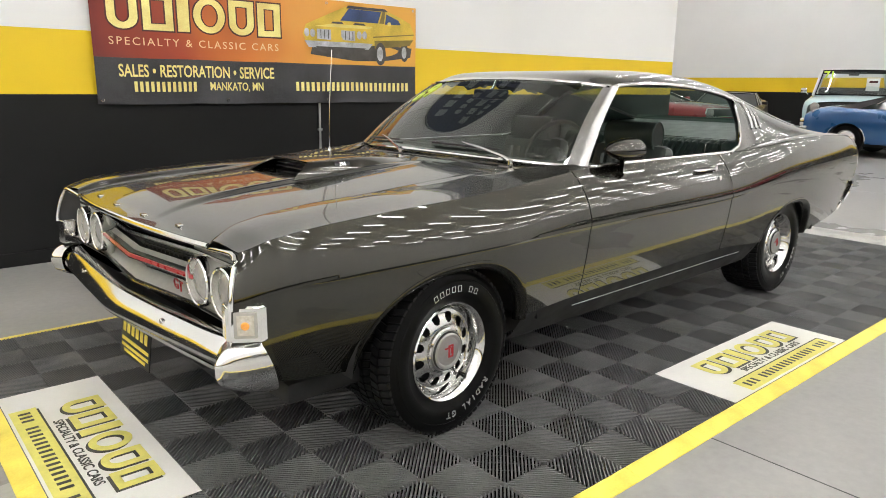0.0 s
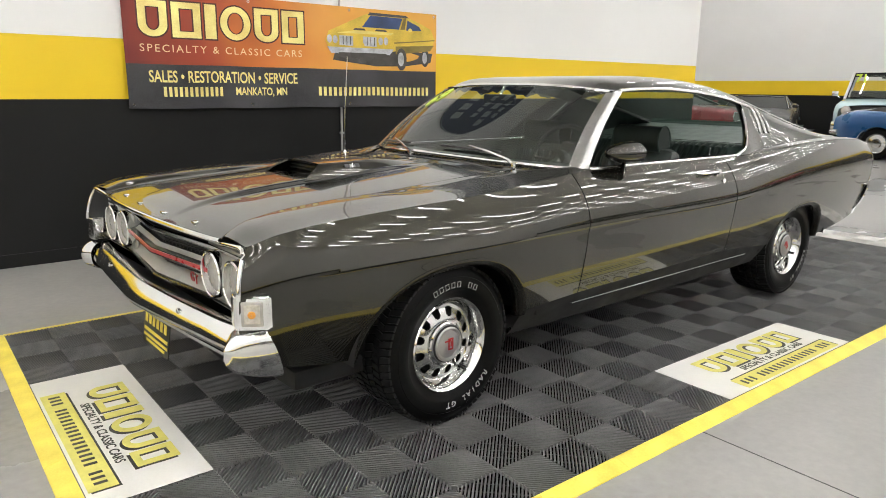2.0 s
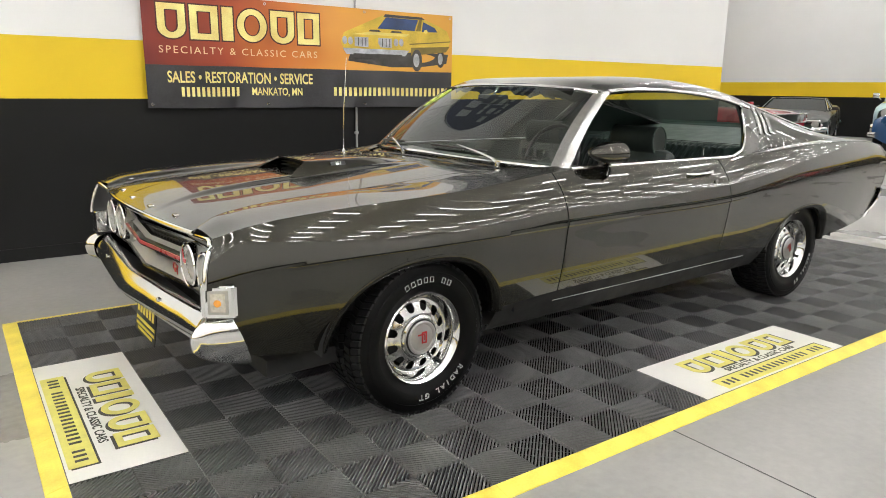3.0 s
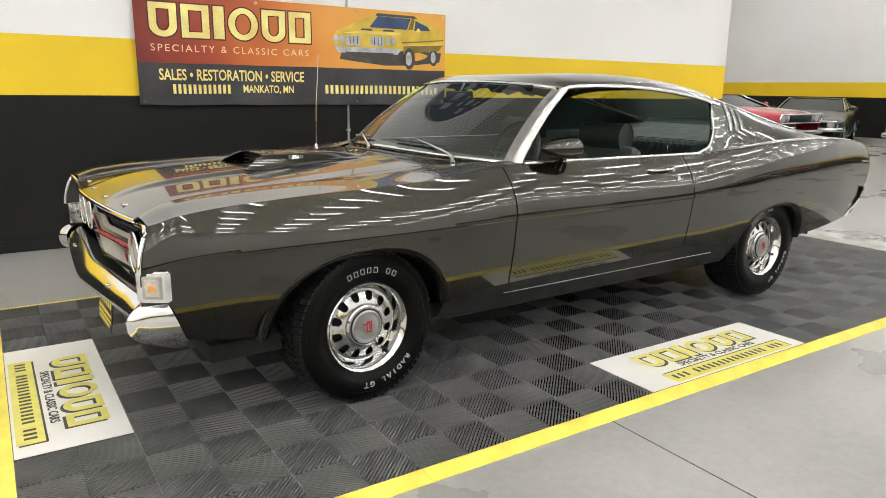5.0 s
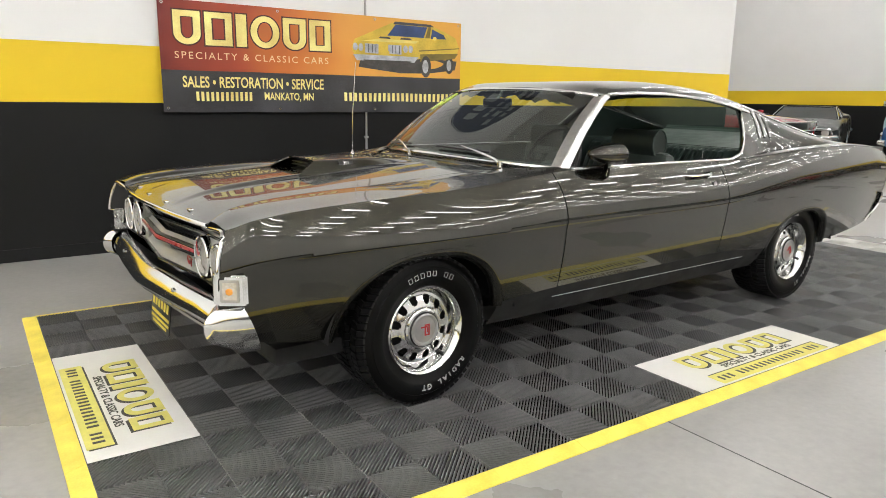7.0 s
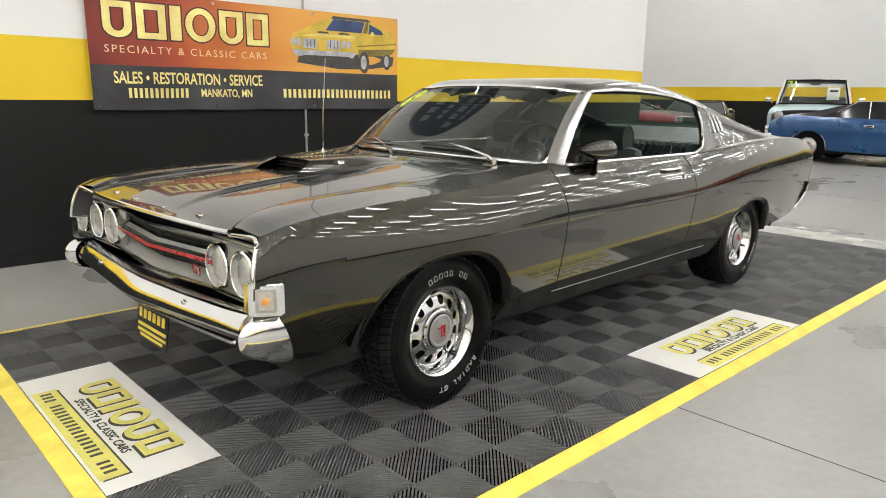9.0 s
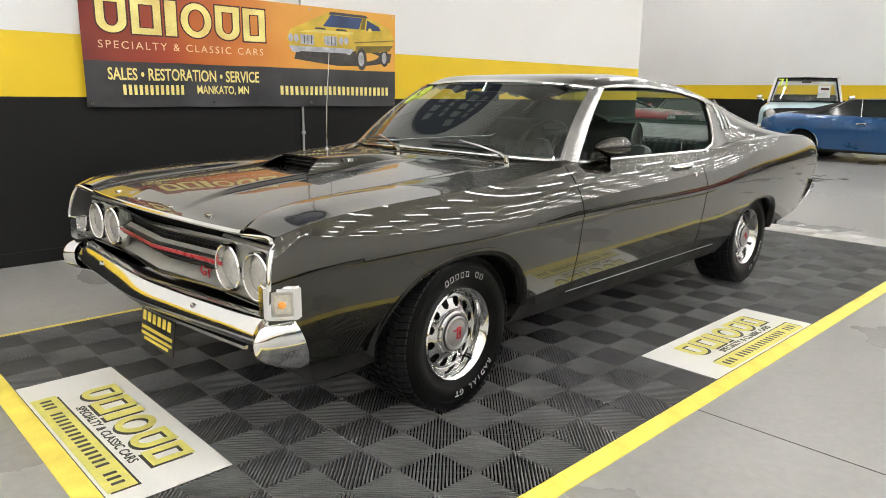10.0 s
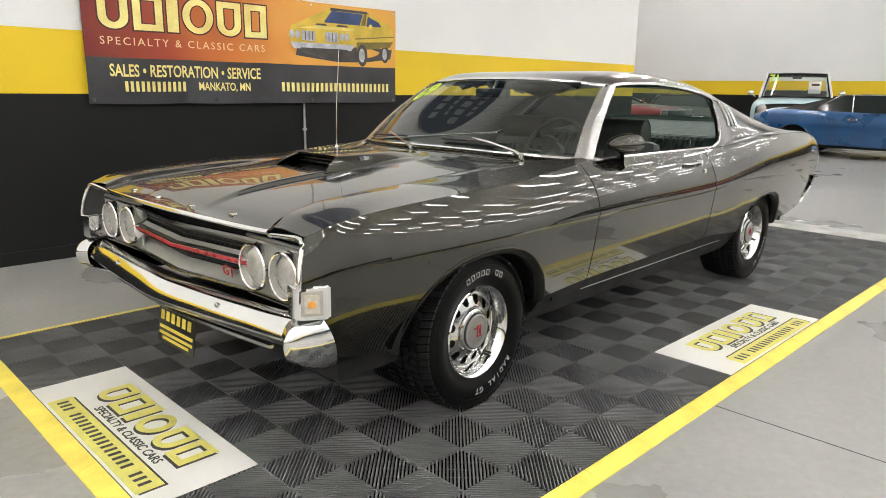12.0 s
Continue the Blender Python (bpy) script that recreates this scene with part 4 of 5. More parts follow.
    part("valve", tube([(0.10, -0.062, -0.125), (0.104, -0.098, -0.130)], 0.005, 8), M["black_paint"], w)
    for ob in w.children:
        if ob.name.split(".")[0] not in ("tyre", "tread", "sidewall_letter"):
            for v in ob.data.vertices:
                v.co.x, v.co.z = v.co.x * RIM, v.co.z * RIM
    return w


wheel = build_wheel("wheel")
first = wheel
for xc, s, spin, steer in ((0.0, -1, 0, 3), (WB, -1, -25, 0), (0.0, 1, 40, 3), (WB, 1, 70, 0)):
    m = pose(xc, s * 0.742, R - 0.005, 0, 0, (0 if s < 0 else 180) + steer) @ Matrix.Rotation(math.radians(spin), 4, "Y")
    if first is not None:
        o, first = first, None
        o.matrix_basis = m
    else:
        o = copy_thing(wheel, m)
    o.parent = car
    for key in ("label", "category"):
        if key in o:
            del o[key]

# ---- fittings of the fastback ----
for s in (-1, 1):
    # mirror, handle and lock
    if s < 0:
        mirror = part("door_mirror", surf(lambda u, v: (lambda t, a, r: (0.945 + 0.198 * t, -0.845 + r * 0.078 * math.cos(a), 1.030 + r * 0.053 * math.sin(a)))(u, 2 * math.pi * v, (1 - (1 - u) ** 2.2) ** 0.6 if u < 1 else 1.0), 16, 24), M["paint"], car, "bullet-shaped painted door mirror")
        part("mirror_face", surf(lambda u, v: (1.140, -0.845 + u * 0.074 * math.cos(2 * math.pi * v), 1.030 + u * 0.049 * math.sin(2 * math.pi * v)), 3, 24), M["chrome"], mirror)
        part("mirror_stalk", tube([(1.09, -0.842, 1.0), (1.085, -0.836, 0.975), (1.06, -0.850, 0.945), (1.02, -0.868, 0.925)], [0.013, 0.011, 0.013, 0.022], 10, flat=0.8), M["paint"], mirror)
    hb = part("door_handle", tube([(x, s * (side_w(x, 0.896) + o), 0.896) for x, o in ((1.665, 0.0), (1.675, 0.016), (1.72, 0.022), (1.80, 0.022), (1.845, 0.018))], [0.006, 0.010, 0.011, 0.011, 0.010], 10, flat=0.7), M["chrome"], car, "chrome pull door handle")
    part("push_button", tube([(1.85, s * (side_w(1.85, 0.896) - 0.004), 0.896), (1.85, s * (side_w(1.85, 0.896) + 0.026), 0.896)], 0.014, 14), M["chrome"], hb)
    part("door_lock", tube([(1.885, s * (side_w(1.885, 0.845) - 0.004), 0.845), (1.885, s * (side_w(1.885, 0.845) + 0.006), 0.845)], 0.013, 16), M["chrome"], car)
    part("lock_knob", tube([(1.93, s * 0.80, 0.96), (1.93, s * 0.80, 1.002), (1.93, s * 0.80, 1.012)], [0.0025, 0.0025, 0.006], 8), M["chrome"], car)
    # inner door skin and sill
    part("door_card", surf(lambda u, v: (mix(0.82, 2.25, u), s * (mix(0.80, 0.74, v)), mix(0.958, 0.36, v)), 10, 8), M["vinyl"], car, "dark vinyl door card", solid=0.01)
    part("quarter_card", surf(lambda u, v: (mix(2.20, 3.10, u), s * 0.76, mix(1.0, 0.36, v)), 6, 6), M["vinyl_green"], car)
    # inside of the sail panel
    part("sail_trim", surf(lambda u, v: (lambda x: (x, s * (sail_pt(x, v)[0] - 0.03), sail_pt(x, v)[1] - 0.01))(mix(2.16 + 0.36 * v ** 0.45, 3.5, u)), 16, 10), M["vinyl_green"], car)

part("cabin_floor", box((0.62, -0.74, 0.30), (3.3, 0.74, 0.325)), M["dark"], car)
part("firewall", box((0.60, -0.72, 0.30), (0.64, 0.72, 0.93)), M["dark"], car)
part("dashboard", surf(lambda u, v: (lambda y: (lambda p: (p[0] + 0.10 * (y / 0.74) ** 2, y, p[1]))(curve_of((0.0, 0.68, 0.955), (0.3, 0.86, 0.965), (0.55, 0.955, 0.945), (0.7, 0.965, 0.90), (0.85, 0.93, 0.83), (1.0, 0.88, 0.70))(u)))(mix(-0.74, 0.74, v)), 20, 24), M["vinyl"], car, "padded black dashboard")
sw = part("steering_wheel", lathe([(0.190 + 0.012 * math.cos(2 * math.pi * k / 10), 0.012 * math.sin(2 * math.pi * k / 10)) for k in range(10)], 48, "x", True), M["black_paint"], car, "thin black steering wheel")
sw.matrix_basis = pose(1.17, -0.37, 0.955, 0, 22)
for a in (0, 180, 270):
    part("spoke", tube([(0.03, 0.03 * math.cos(math.radians(a)), 0.03 * math.sin(math.radians(a))), (0.0, 0.186 * math.cos(math.radians(a)), 0.186 * math.sin(math.radians(a)))], 0.008, 8), M["black_paint"], sw)
part("horn_pad", lathe(((0.001, -0.02), (0.045, -0.015), (0.055, 0.01), (0.05, 0.03)), 24, "x"), M["black_paint"], sw)
part("steering_column", tube([(1.19, -0.37, 0.945), (0.90, -0.37, 0.83)], 0.035, 12), M["vinyl"], car)

for s in (-1, 1):
    seat = part("front_seat", box((1.28, s * 0.37 - 0.25, 0.44), (1.82, s * 0.37 + 0.25, 0.58), 0.05), M["vinyl"], car, "black vinyl bucket seat")
    back = box((-0.06, -0.25, 0), (0.06, 0.25, 0.50), 0.05)
    bmesh.ops.transform(back, matrix=pose(1.80, s * 0.37, 0.50, 0, 14), verts=back.verts)
    part("backrest", back, M["vinyl"], seat)
    for k in range(6):
        bm = tube([(1.735 + 0.02, s * 0.37 - 0.15 + 0.06 * k, 0.60), (1.80 + 0.03, s * 0.37 - 0.15 + 0.06 * k, 0.92)], 0.028, 8)
        part("pleat", bm, M["vinyl"], seat)
    hr = surf(lambda u, v: (lambda a: (1.90 + 0.062 * math.cos(a) * (1 + 0.0 * u), s * 0.37 + mix(-0.155, 0.155, u), 1.035 + 0.082 * math.sin(a)))(2 * math.pi * v), 10, 20)
    for e in (-1, 1):
        c0 = [hr.verts.new((1.90 + 0.062 * math.cos(2 * math.pi * k / 20), s * 0.37 + e * 0.156, 1.035 + 0.082 * math.sin(2 * math.pi * k / 20))) for k in range(20)]
        hr.faces.new(c0)
    part("headrest", hr, M["vinyl"], seat, "padded headrest")
    for e in (-1, 1):
        part("headrest_piping", tube([(1.90 + 0.062 * math.cos(2 * math.pi * k / 24), s * 0.37 + e * 0.157, 1.035 + 0.082 * math.sin(2 * math.pi * k / 24)) for k in range(25)], 0.005, 6), M["vinyl_green"], seat)
    part("headrest_post", tube([(1.90, s * 0.37, 0.96), (1.91, s * 0.37, 0.93)], 0.012, 8), M["chrome"], seat)

bench = part("rear_seat", surf(lambda u, v: (lambda y, p: (p[0], y, p[1]))(mix(-0.70, 0.70, v), curve_of((0.0, 2.12, 0.55), (0.3, 2.40, 0.55), (0.45, 2.50, 0.62), (0.8, 2.66, 0.96), (0.92, 2.72, 0.985), (1.0, 2.80, 0.97))(u)), 24, 10), M["vinyl_green"], car, "pleated dark green rear bench")
for k in range(27):
    y = -0.66 + k * 0.0508
    part("pleat", tube([(2.515, y, 0.66), (2.59, y, 0.83), (2.655, y, 0.95), (2.70, y, 0.975)], [0.020, 0.025, 0.025, 0.012], 8), M["vinyl_green"], bench)
part("parcel_shelf", surf(lambda u, v: (mix(2.76, 3.50, u), mix(-0.70, 0.70, v), mix(0.985, 1.06, u)), 6, 6), M["vinyl_green"], car)
part("rear_header", surf(lambda u, v: (3.46 + 0.05 * u, mix(-0.62, 0.62, v), 1.045 + 0.045 * u), 3, 6), M["vinyl_green"], car)
mir = part("inside_mirror", box((1.065, -0.125, 1.235), (1.085, 0.125, 1.290), 0.012), M["black_paint"], car, "black inside mirror")
part("mirror_bracket", tube([(1.08, 0, 1.285), (1.12, 0, 1.345)], 0.008, 8), M["chrome"], mir)
for s in (-1, 1):
    part("sun_visor", box((1.14, min(s * 0.08, s * 0.52), 1.316), (1.28, max(s * 0.08, s * 0.52), 1.328), 0.004), M["headliner"], car)

# trim edge that sags over the far window
part("headliner_edge", surf(lambda u, v: (lambda x: (x, RAIL(x)[0] - 0.02, RAIL(x)[1] + 0.01 - v * (0.045 + 0.012 * math.sin(17 * x) + 0.007 * math.sin(41 * x + 1) + 0.004 * math.sin(83 * x))))(mix(1.30, 2.25, u)), 90, 3), M["headliner"], car, "sagging dark headliner edge")

# wipers
for y0, y1, reach in ((-0.547, -0.24, 0.0), (0.13, 0.44, 0.0)):
    a0 = Vector((glass_x(y0) - 0.045, y0, 0.974))
    a1 = Vector(shield(0.5 + y1 / 1.52, 0.10)) + Vector((-0.014, 0, 0.018))
    arm = part("wiper_arm", tube([a0, a0.lerp(a1, 0.12) + Vector((0, 0, 0.012)), a0.lerp(a1, 0.6) + Vector((0, 0, 0.010)), a1], [0.011, 0.008, 0.006, 0.004], 8), M["bright"], car, "bright wiper arm")
    part("wiper_pivot", tube([a0 + Vector((0, 0, -0.03)), a0 + Vector((0, 0, 0.012))], 0.014, 12), M["chrome"], arm)
    b = [Vector(shield(0.5 + (y1 + d) / 1.52, 0.075)) + Vector((-0.010, 0, 0.012)) for d in (-0.20, -0.1, 0.0, 0.1, 0.2)]
    part("wiper_blade", tube(b, 0.006, 8), M["black_paint"], arm)
part("antenna", tube([(0.505, 0.70, 0.955), (0.512, 0.70, 1.20), (0.535, 0.70, 1.49)], [0.0035, 0.0028, 0.002], 8), M["chrome"], car, "thin chrome mast antenna")
part("antenna_base", lathe(((0.012, 0.0), (0.010, 0.006), (0.005, 0.012), (0.003, 0.02)), 14, "z"), M["chrome"], car).location = (0.505, 0.70, 0.945)

# year written on the glass
M["grease_paint"] = mat("yellow_green_window_paint", (0.62, 0.80, 0.08), 0.5, 0, 0.15, 30)
bm = text_bm("69", 0.185, 0.0005, bold=0.006)
bmesh.ops.rotate(bm, cent=(0, 0, 0), matrix=Matrix.Rotation(math.radians(24), 3, "Z"), verts=bm.verts)
for v in bm.verts:
    q = Vector(shield(0.895 - v.co.x / 1.32, 0.80 + v.co.y / 0.55))
    v.co = q + Vector((-0.8, 0, 0.6)) * (0.004 + v.co.z)
part("year_marking", bm, M["grease_paint"], car, "year 69 in yellow-green window paint", smooth=False)

# ---- prints on the mat ----
WIDTHS = (1.0, 1.05, 0.42, 1.2, 1.0, 0.95)


def letter_shape(i, x0, x1, y0, y1, z, depth, gap=0.16, grow=0.0):
    """One of six plain filled shapes in a row, as wide and high as the lettering of the name."""
    bm = bmesh.new()
    unit = (x1 - x0) / (sum(WIDTHS) + gap * (len(WIDTHS) - 1))
    x = x0 + unit * (sum(WIDTHS[:i]) + gap * i)
    a, b = x - grow, x + WIDTHS[i] * unit + grow
    lo, hi = y0 - grow, y1 + grow
    if i == 3:
        ring = [((a + b) / 2 + (b - a) / 2 * math.cos(2 * math.pi * k / 28), (lo + hi) / 2 + (hi - lo) / 2 * math.sin(2 * math.pi * k / 28)) for k in range(28)]
    elif i in (0, 4):
        r = (b - a) / 2
        ring = [(b, hi), (a, hi)] + [((a + b) / 2 - r * math.cos(math.pi * k / 14), lo + r * 0.8 - r * 0.8 * math.sin(math.pi * k / 14)) for k in range(15)]
    else:
        ring = [(b, hi), (a, hi), (a, lo), (b, lo)]
    cx, cy, n = (a + b) / 2, (lo + hi) / 2, len(ring)
    stroke = 0.27 * unit + 2 * grow
    fx, fy = 1 - 2 * stroke / (b - a), 1 - 2 * stroke * 0.8 / (hi - lo)
    rows = [(ring, z), (ring, z + depth)]
    if i != 2:
        hole = [(cx + (p[0] - cx) * fx, cy + (p[1] - cy) * fy) for p in ring]
        rows += [(hole, z + depth), (hole, z)]
    rows = [[bm.verts.new((p[0], p[1], h)) for p in pts] for pts, h in rows]
    for r0, r1 in zip(rows, rows[1:]):
        for k in range(n):
            m = (k + 1) % n
            bm.faces.new((r0[k], r0[m], r1[m], r1[k]))
    if i == 2:
        bm.faces.new(rows[-1])
    bmesh.ops.recalc_face_normals(bm, faces=bm.faces)
    return bm


def floor_decal(name, m):
    d = thing(name, m, "white printed vinyl floor decal in yellow and black on the mat", "floor decal", "decals on the mat")
    part("sheet", box((0.003, 0.003, 0.0005), (1.197, 0.397, 0.003), 0.0008), M["decal_white"], d, smooth=False)
    for i in range(6):
        bm = letter_shape(i, 0.227, 1.037, 0.178, 0.328, 0.003, 0.0006)
        part("name_shadow", bm, M["decal_black"], d, smooth=False)
        part("name_shape", letter_shape(i, 0.215, 1.025, 0.190, 0.340, 0.003, 0.0014), M["decal_yellow"], d, smooth=False)
    bm = text_bm("SPECIALTY & CLASSIC CARS", 0.050, 0.0006, bold=0.0006, narrow=0.95)
    bmesh.ops.translate(bm, vec=(0.66, 0.150, 0.0042), verts=bm.verts)
    part("line_of_print", bm, M["decal_black"], d, smooth=False)
    part("bar_shadow", box((0.20, 0.022, 0.003), (1.110, 0.118, 0.0036)), M["decal_black"], d, smooth=False)
    part("yellow_bar", box((0.185, 0.014, 0.003), (1.100, 0.110, 0.0044)), M["decal_yellow"], d, smooth=False)
    for k in range(23):
        x = 0.215 + k * 0.0375
        if k not in (3, 19):
            part("print_bar", box((x + 0.004, 0.040, 0.0044), (x + 0.021, 0.084, 0.0050)), M["decal_black"], d, smooth=False)
    return d


floor_decal("floor_decal", pose(3.85, 0, 0))
floor_decal("floor_decal", pose(1.45, 2.0, 0, 0, 0, -90))

# ---- joints in the concrete ----
for x in (-4.4, 3.52, 11.4, 19.3):
    structure("floor_joint", box((x - 0.003, BACK_Y, FLOOR - 0.01), (x + 0.003, (WALL_Y if x < CORNER_X else DEEP_Y), FLOOR + 0.0012)), M["joint"], "dark sawn joint in the concrete")
for y in (-3.6, -11.5):
    structure("floor_joint", box((LEFT_X, y - 0.003, FLOOR - 0.01), (FAR_X, y + 0.003, FLOOR + 0.0010)), M["joint"], "dark sawn joint in the concrete")
structure("baseboard", box((LEFT_X, WALL_Y - 0.012, FLOOR), (CORNER_X, WALL_Y, FLOOR + 0.10), 0.003), M["black_wall"], "black rubber wall base")

# ---- the banner ----
def banner_colour():
    m, nt, b = nodes_of("banner_print")
    n = nt.nodes
    tc = n.new("ShaderNodeTexCoord")
    sep = n.new("ShaderNodeSeparateXYZ")
    nt.links.new(tc.outputs["Object"], sep.inputs[0])
    ns = n.new("ShaderNodeTexNoise")
    ns.inputs["Scale"].default_value = 1.3
    nt.links.new(tc.outputs["Object"], ns.inputs["Vector"])
    ad = n.new("ShaderNodeMath")
    ad.operation = "MULTIPLY_ADD"
    ad.inputs[1].default_value = 0.35
    nt.links.new(ns.outputs["Fac"], ad.inputs[0])
    mr = n.new("ShaderNodeMapRange")
    mr.inputs["From Max"].default_value = 3.0
    nt.links.new(sep.outputs[0], mr.inputs[0])
    nt.links.new(mr.outputs[0], ad.inputs[2])
    ramp = n.new("ShaderNodeValToRGB")
    cr = ramp.color_ramp
    cr.elements[0].position, cr.elements[0].color = 0.16, (0.17, 0.017, 0.013, 1)
    cr.elements[1].position, cr.elements[1].color = 0.95, (0.76, 0.38, 0.055, 1)
    for p, col in ((0.38, (0.36, 0.052, 0.018, 1)), (0.58, (0.62, 0.18, 0.030, 1)), (0.75, (0.76, 0.34, 0.060, 1))):
        e = cr.elements.new(p)
        e.color = col
    nt.links.new(ad.outputs[0], ramp.inputs[0])
    nt.links.new(ramp.outputs[0], b.inputs["Base Color"])
    b.inputs["Roughness"].default_value = 0.38
    return m


M["banner_warm"] = banner_colour()
M["banner_black"] = mat("banner_black_print", (0.020, 0.018, 0.022), 0.36, 0, 0.5, 1.6, mottle=(0.05, 0.05, 0.055))
M["banner_gold"] = mat("banner_gold_print", (0.88, 0.66, 0.20), 0.4, 0, 0.2, 4, mottle=(0.90, 0.78, 0.30))
M["banner_cream"] = mat("banner_cream_print", (0.82, 0.62, 0.36), 0.4, 0, 0.1, 6)
M["banner_dark_line"] = mat("banner_outline_print", (0.07, 0.02, 0.012), 0.4)
M["print_yellow"] = mat("printed_car_yellow", (0.66, 0.46, 0.05), 0.4, 0, 0.3, 5)
M["print_pale"] = mat("printed_car_pale_yellow", (0.78, 0.64, 0.16), 0.4, 0, 0.2, 6)
M["print_shade"] = mat("printed_car_olive", (0.22, 0.16, 0.03), 0.4, 0, 0.3, 8)
M["print_blue"] = mat("printed_glass_blue", (0.03, 0.06, 0.16), 0.35, 0, 0.5, 4)
M["print_grey"] = mat("printed_chrome_grey", (0.45, 0.46, 0.50), 0.35, 0, 0.4, 12)
M["print_tyre"] = mat("printed_tyre_grey", (0.06, 0.055, 0.05), 0.4, 0, 0.4, 12)

BX, BZ, BW, BH, SPLIT = 2.615, 1.138, 3.02, 0.905, 0.345
banner = thing("banner", pose(BX, WALL_Y - 0.042, BZ, 90), "red to orange vinyl banner with black lower part on wall", "banner")


def slack(x, z):
    """How far the cloth stands off the wall."""
    return 0.006 * math.sin(2.1 * x + 0.6) + 0.005 * math.sin(5.3 * x - 2.2 * z) * (1 - z / BH * 0.6) + 0.004 * math.sin(9 * (x + 0.8 * z)) * (1 - z / BH) + 0.012 * math.exp(-((x - 2.0 - 0.9 * (z - 0.2)) / 0.10) ** 2) * (1 - z / BH) - 0.008 * math.exp(-((x - 0.75 - 0.7 * z) / 0.08) ** 2) * (1 - z / BH)


def cloth(x, z, proud):
    sag = -0.010 * math.sin(math.pi * (x * 4 / BW % 1.0)) * (1 - z / BH) * 0.5
    return (x, z + sag, slack(x, z) + proud)


def on_cloth(bm, proud):
    """Lay a flat print on the cloth."""
    bmesh.ops.triangulate(bm, faces=bm.faces)
    for _ in range(2):
        long = [e for e in bm.edges if e.calc_length() > 0.09]
        if long:
            bmesh.ops.subdivide_edges(bm, edges=long, cuts=1)
    for v in bm.verts:
        v.co = Vector(cloth(v.co.x, v.co.y, v.co.z + proud))
    return bm


part("upper_cloth", surf(lambda u, v: cloth(BW * u, mix(SPLIT, BH, v), 0), 90, 16), M["banner_warm"], banner, "red to orange printed cloth", solid=0.001)
part("lower_cloth", surf(lambda u, v: cloth(BW * u, mix(0, SPLIT, v), 0), 90, 10), M["banner_black"], banner, "black printed cloth", solid=0.001)
for x, z in [(0.035 + 0.983 * k, 0.028) for k in range(4)] + [(0.035 + 0.983 * k, BH - 0.028) for k in range(4)]:
    bm = lathe(((0.006, 0.0), (0.007, 0.003), (0.012, 0.003), (0.013, 0.0)), 14, "z")
    bmesh.ops.translate(bm, vec=(x, z, slack(x, z) + 0.001), verts=bm.verts)
    part("eyelet", bm, M["bright"], banner)
for i in range(6):
    part("name_outline", on_cloth(letter_shape(i, 0.115, 1.53, 0.555, 0.825, 0, 0.0004, grow=0.012), 0.0020), M["banner_dark_line"], banner, smooth=False)
    part("name_shape", on_cloth(letter_shape(i, 0.115, 1.53, 0.555, 0.825, 0, 0.0004), 0.0034), M["banner_gold"], banner, smooth=False)


def print_text(name, body, x0, x1, z0, z1, material, bold=0.0, space=1.0):
    bm = text_bm(body, 0.1, 0.0002, bold=bold, space=space)
    xs, ys = [v.co.x for v in bm.verts], [v.co.y for v in bm.verts]
    sx, sy = (x1 - x0) / (max(xs) - min(xs)), (z1 - z0) / (max(ys) - min(ys))
    ax, ay = min(xs), min(ys)
    for v in bm.verts:
        v.co.x, v.co.y = x0 + (v.co.x - ax) * sx, z0 + (v.co.y - ay) * sy
    # each letter is a print of its own
    seen, groups = set(), []
    for v0 in bm.verts:
        if v0 in seen:
            continue
        todo, isle = [v0], set()
        while todo:
            v = todo.pop()
            if v in isle:
                continue
            isle.add(v)
            todo += [e.other_vert(v) for e in v.link_edges]
        seen |= isle
        groups.append((min(v.co.x for v in isle), max(v.co.x for v in isle), isle))
    groups.sort(key=lambda g: g[0])
    for lo, hi, isle in groups:
        one = bmesh.new()
        order = {v: one.verts.new(v.co) for v in bm.verts if v in isle}
        for f in bm.faces:
            if f.verts[0] in isle:
                one.faces.new([order[v] for v in f.verts])
        part(name, on_cloth(one, 0.0022), material, banner, smooth=False)
    bm.free()


print_text("slogan_print", "SPECIALTY & CLASSIC CARS", 0.115, 1.505, 0.440, 0.497, M["banner_cream"], 0.0, 1.3)
print_text("service_print", "SALES \u2022 RESTORATION \u2022 SERVICE", 0.165, 1.450, 0.205, 0.300, M["banner_gold"], 0.002)
print_text("town_print", "MANKATO, MN", 0.875, 1.345, 0.095, 0.175, M["banner_gold"], 0.002)


def print_bars(name, x0, x1, z0, z1, n, skip, material):
    step = (x1 - x0) / n
    for k in range(n):
        if k not in skip:
            part(name, on_cloth(box((x0 + k * step, z0, 0), (x0 + (k + 0.58) * step, z1, 0.0004)), 0.0022), material, banner, smooth=False)


print_bars("number_bar", 0.270, 0.775, 0.095, 0.172, 12, (), M["banner_gold"])
print_bars("address_bar", 1.665, 2.940, 0.105, 0.185, 24, (), M["banner_gold"])


def print_shape(name, pts, material, proud):
    bm = bmesh.new()
    bm.faces.new([bm.verts.new((x, z, 0)) for x, z in pts])
    part(name, on_cloth(bm, 0.002 + 4 * (proud - 0.002)), material, banner, smooth=False)


def oval(cx, cz, rx, rz, n=24):
    return [(cx + rx * math.cos(2 * math.pi * k / n), cz + rz * math.sin(2 * math.pi * k / n)) for k in range(n)]


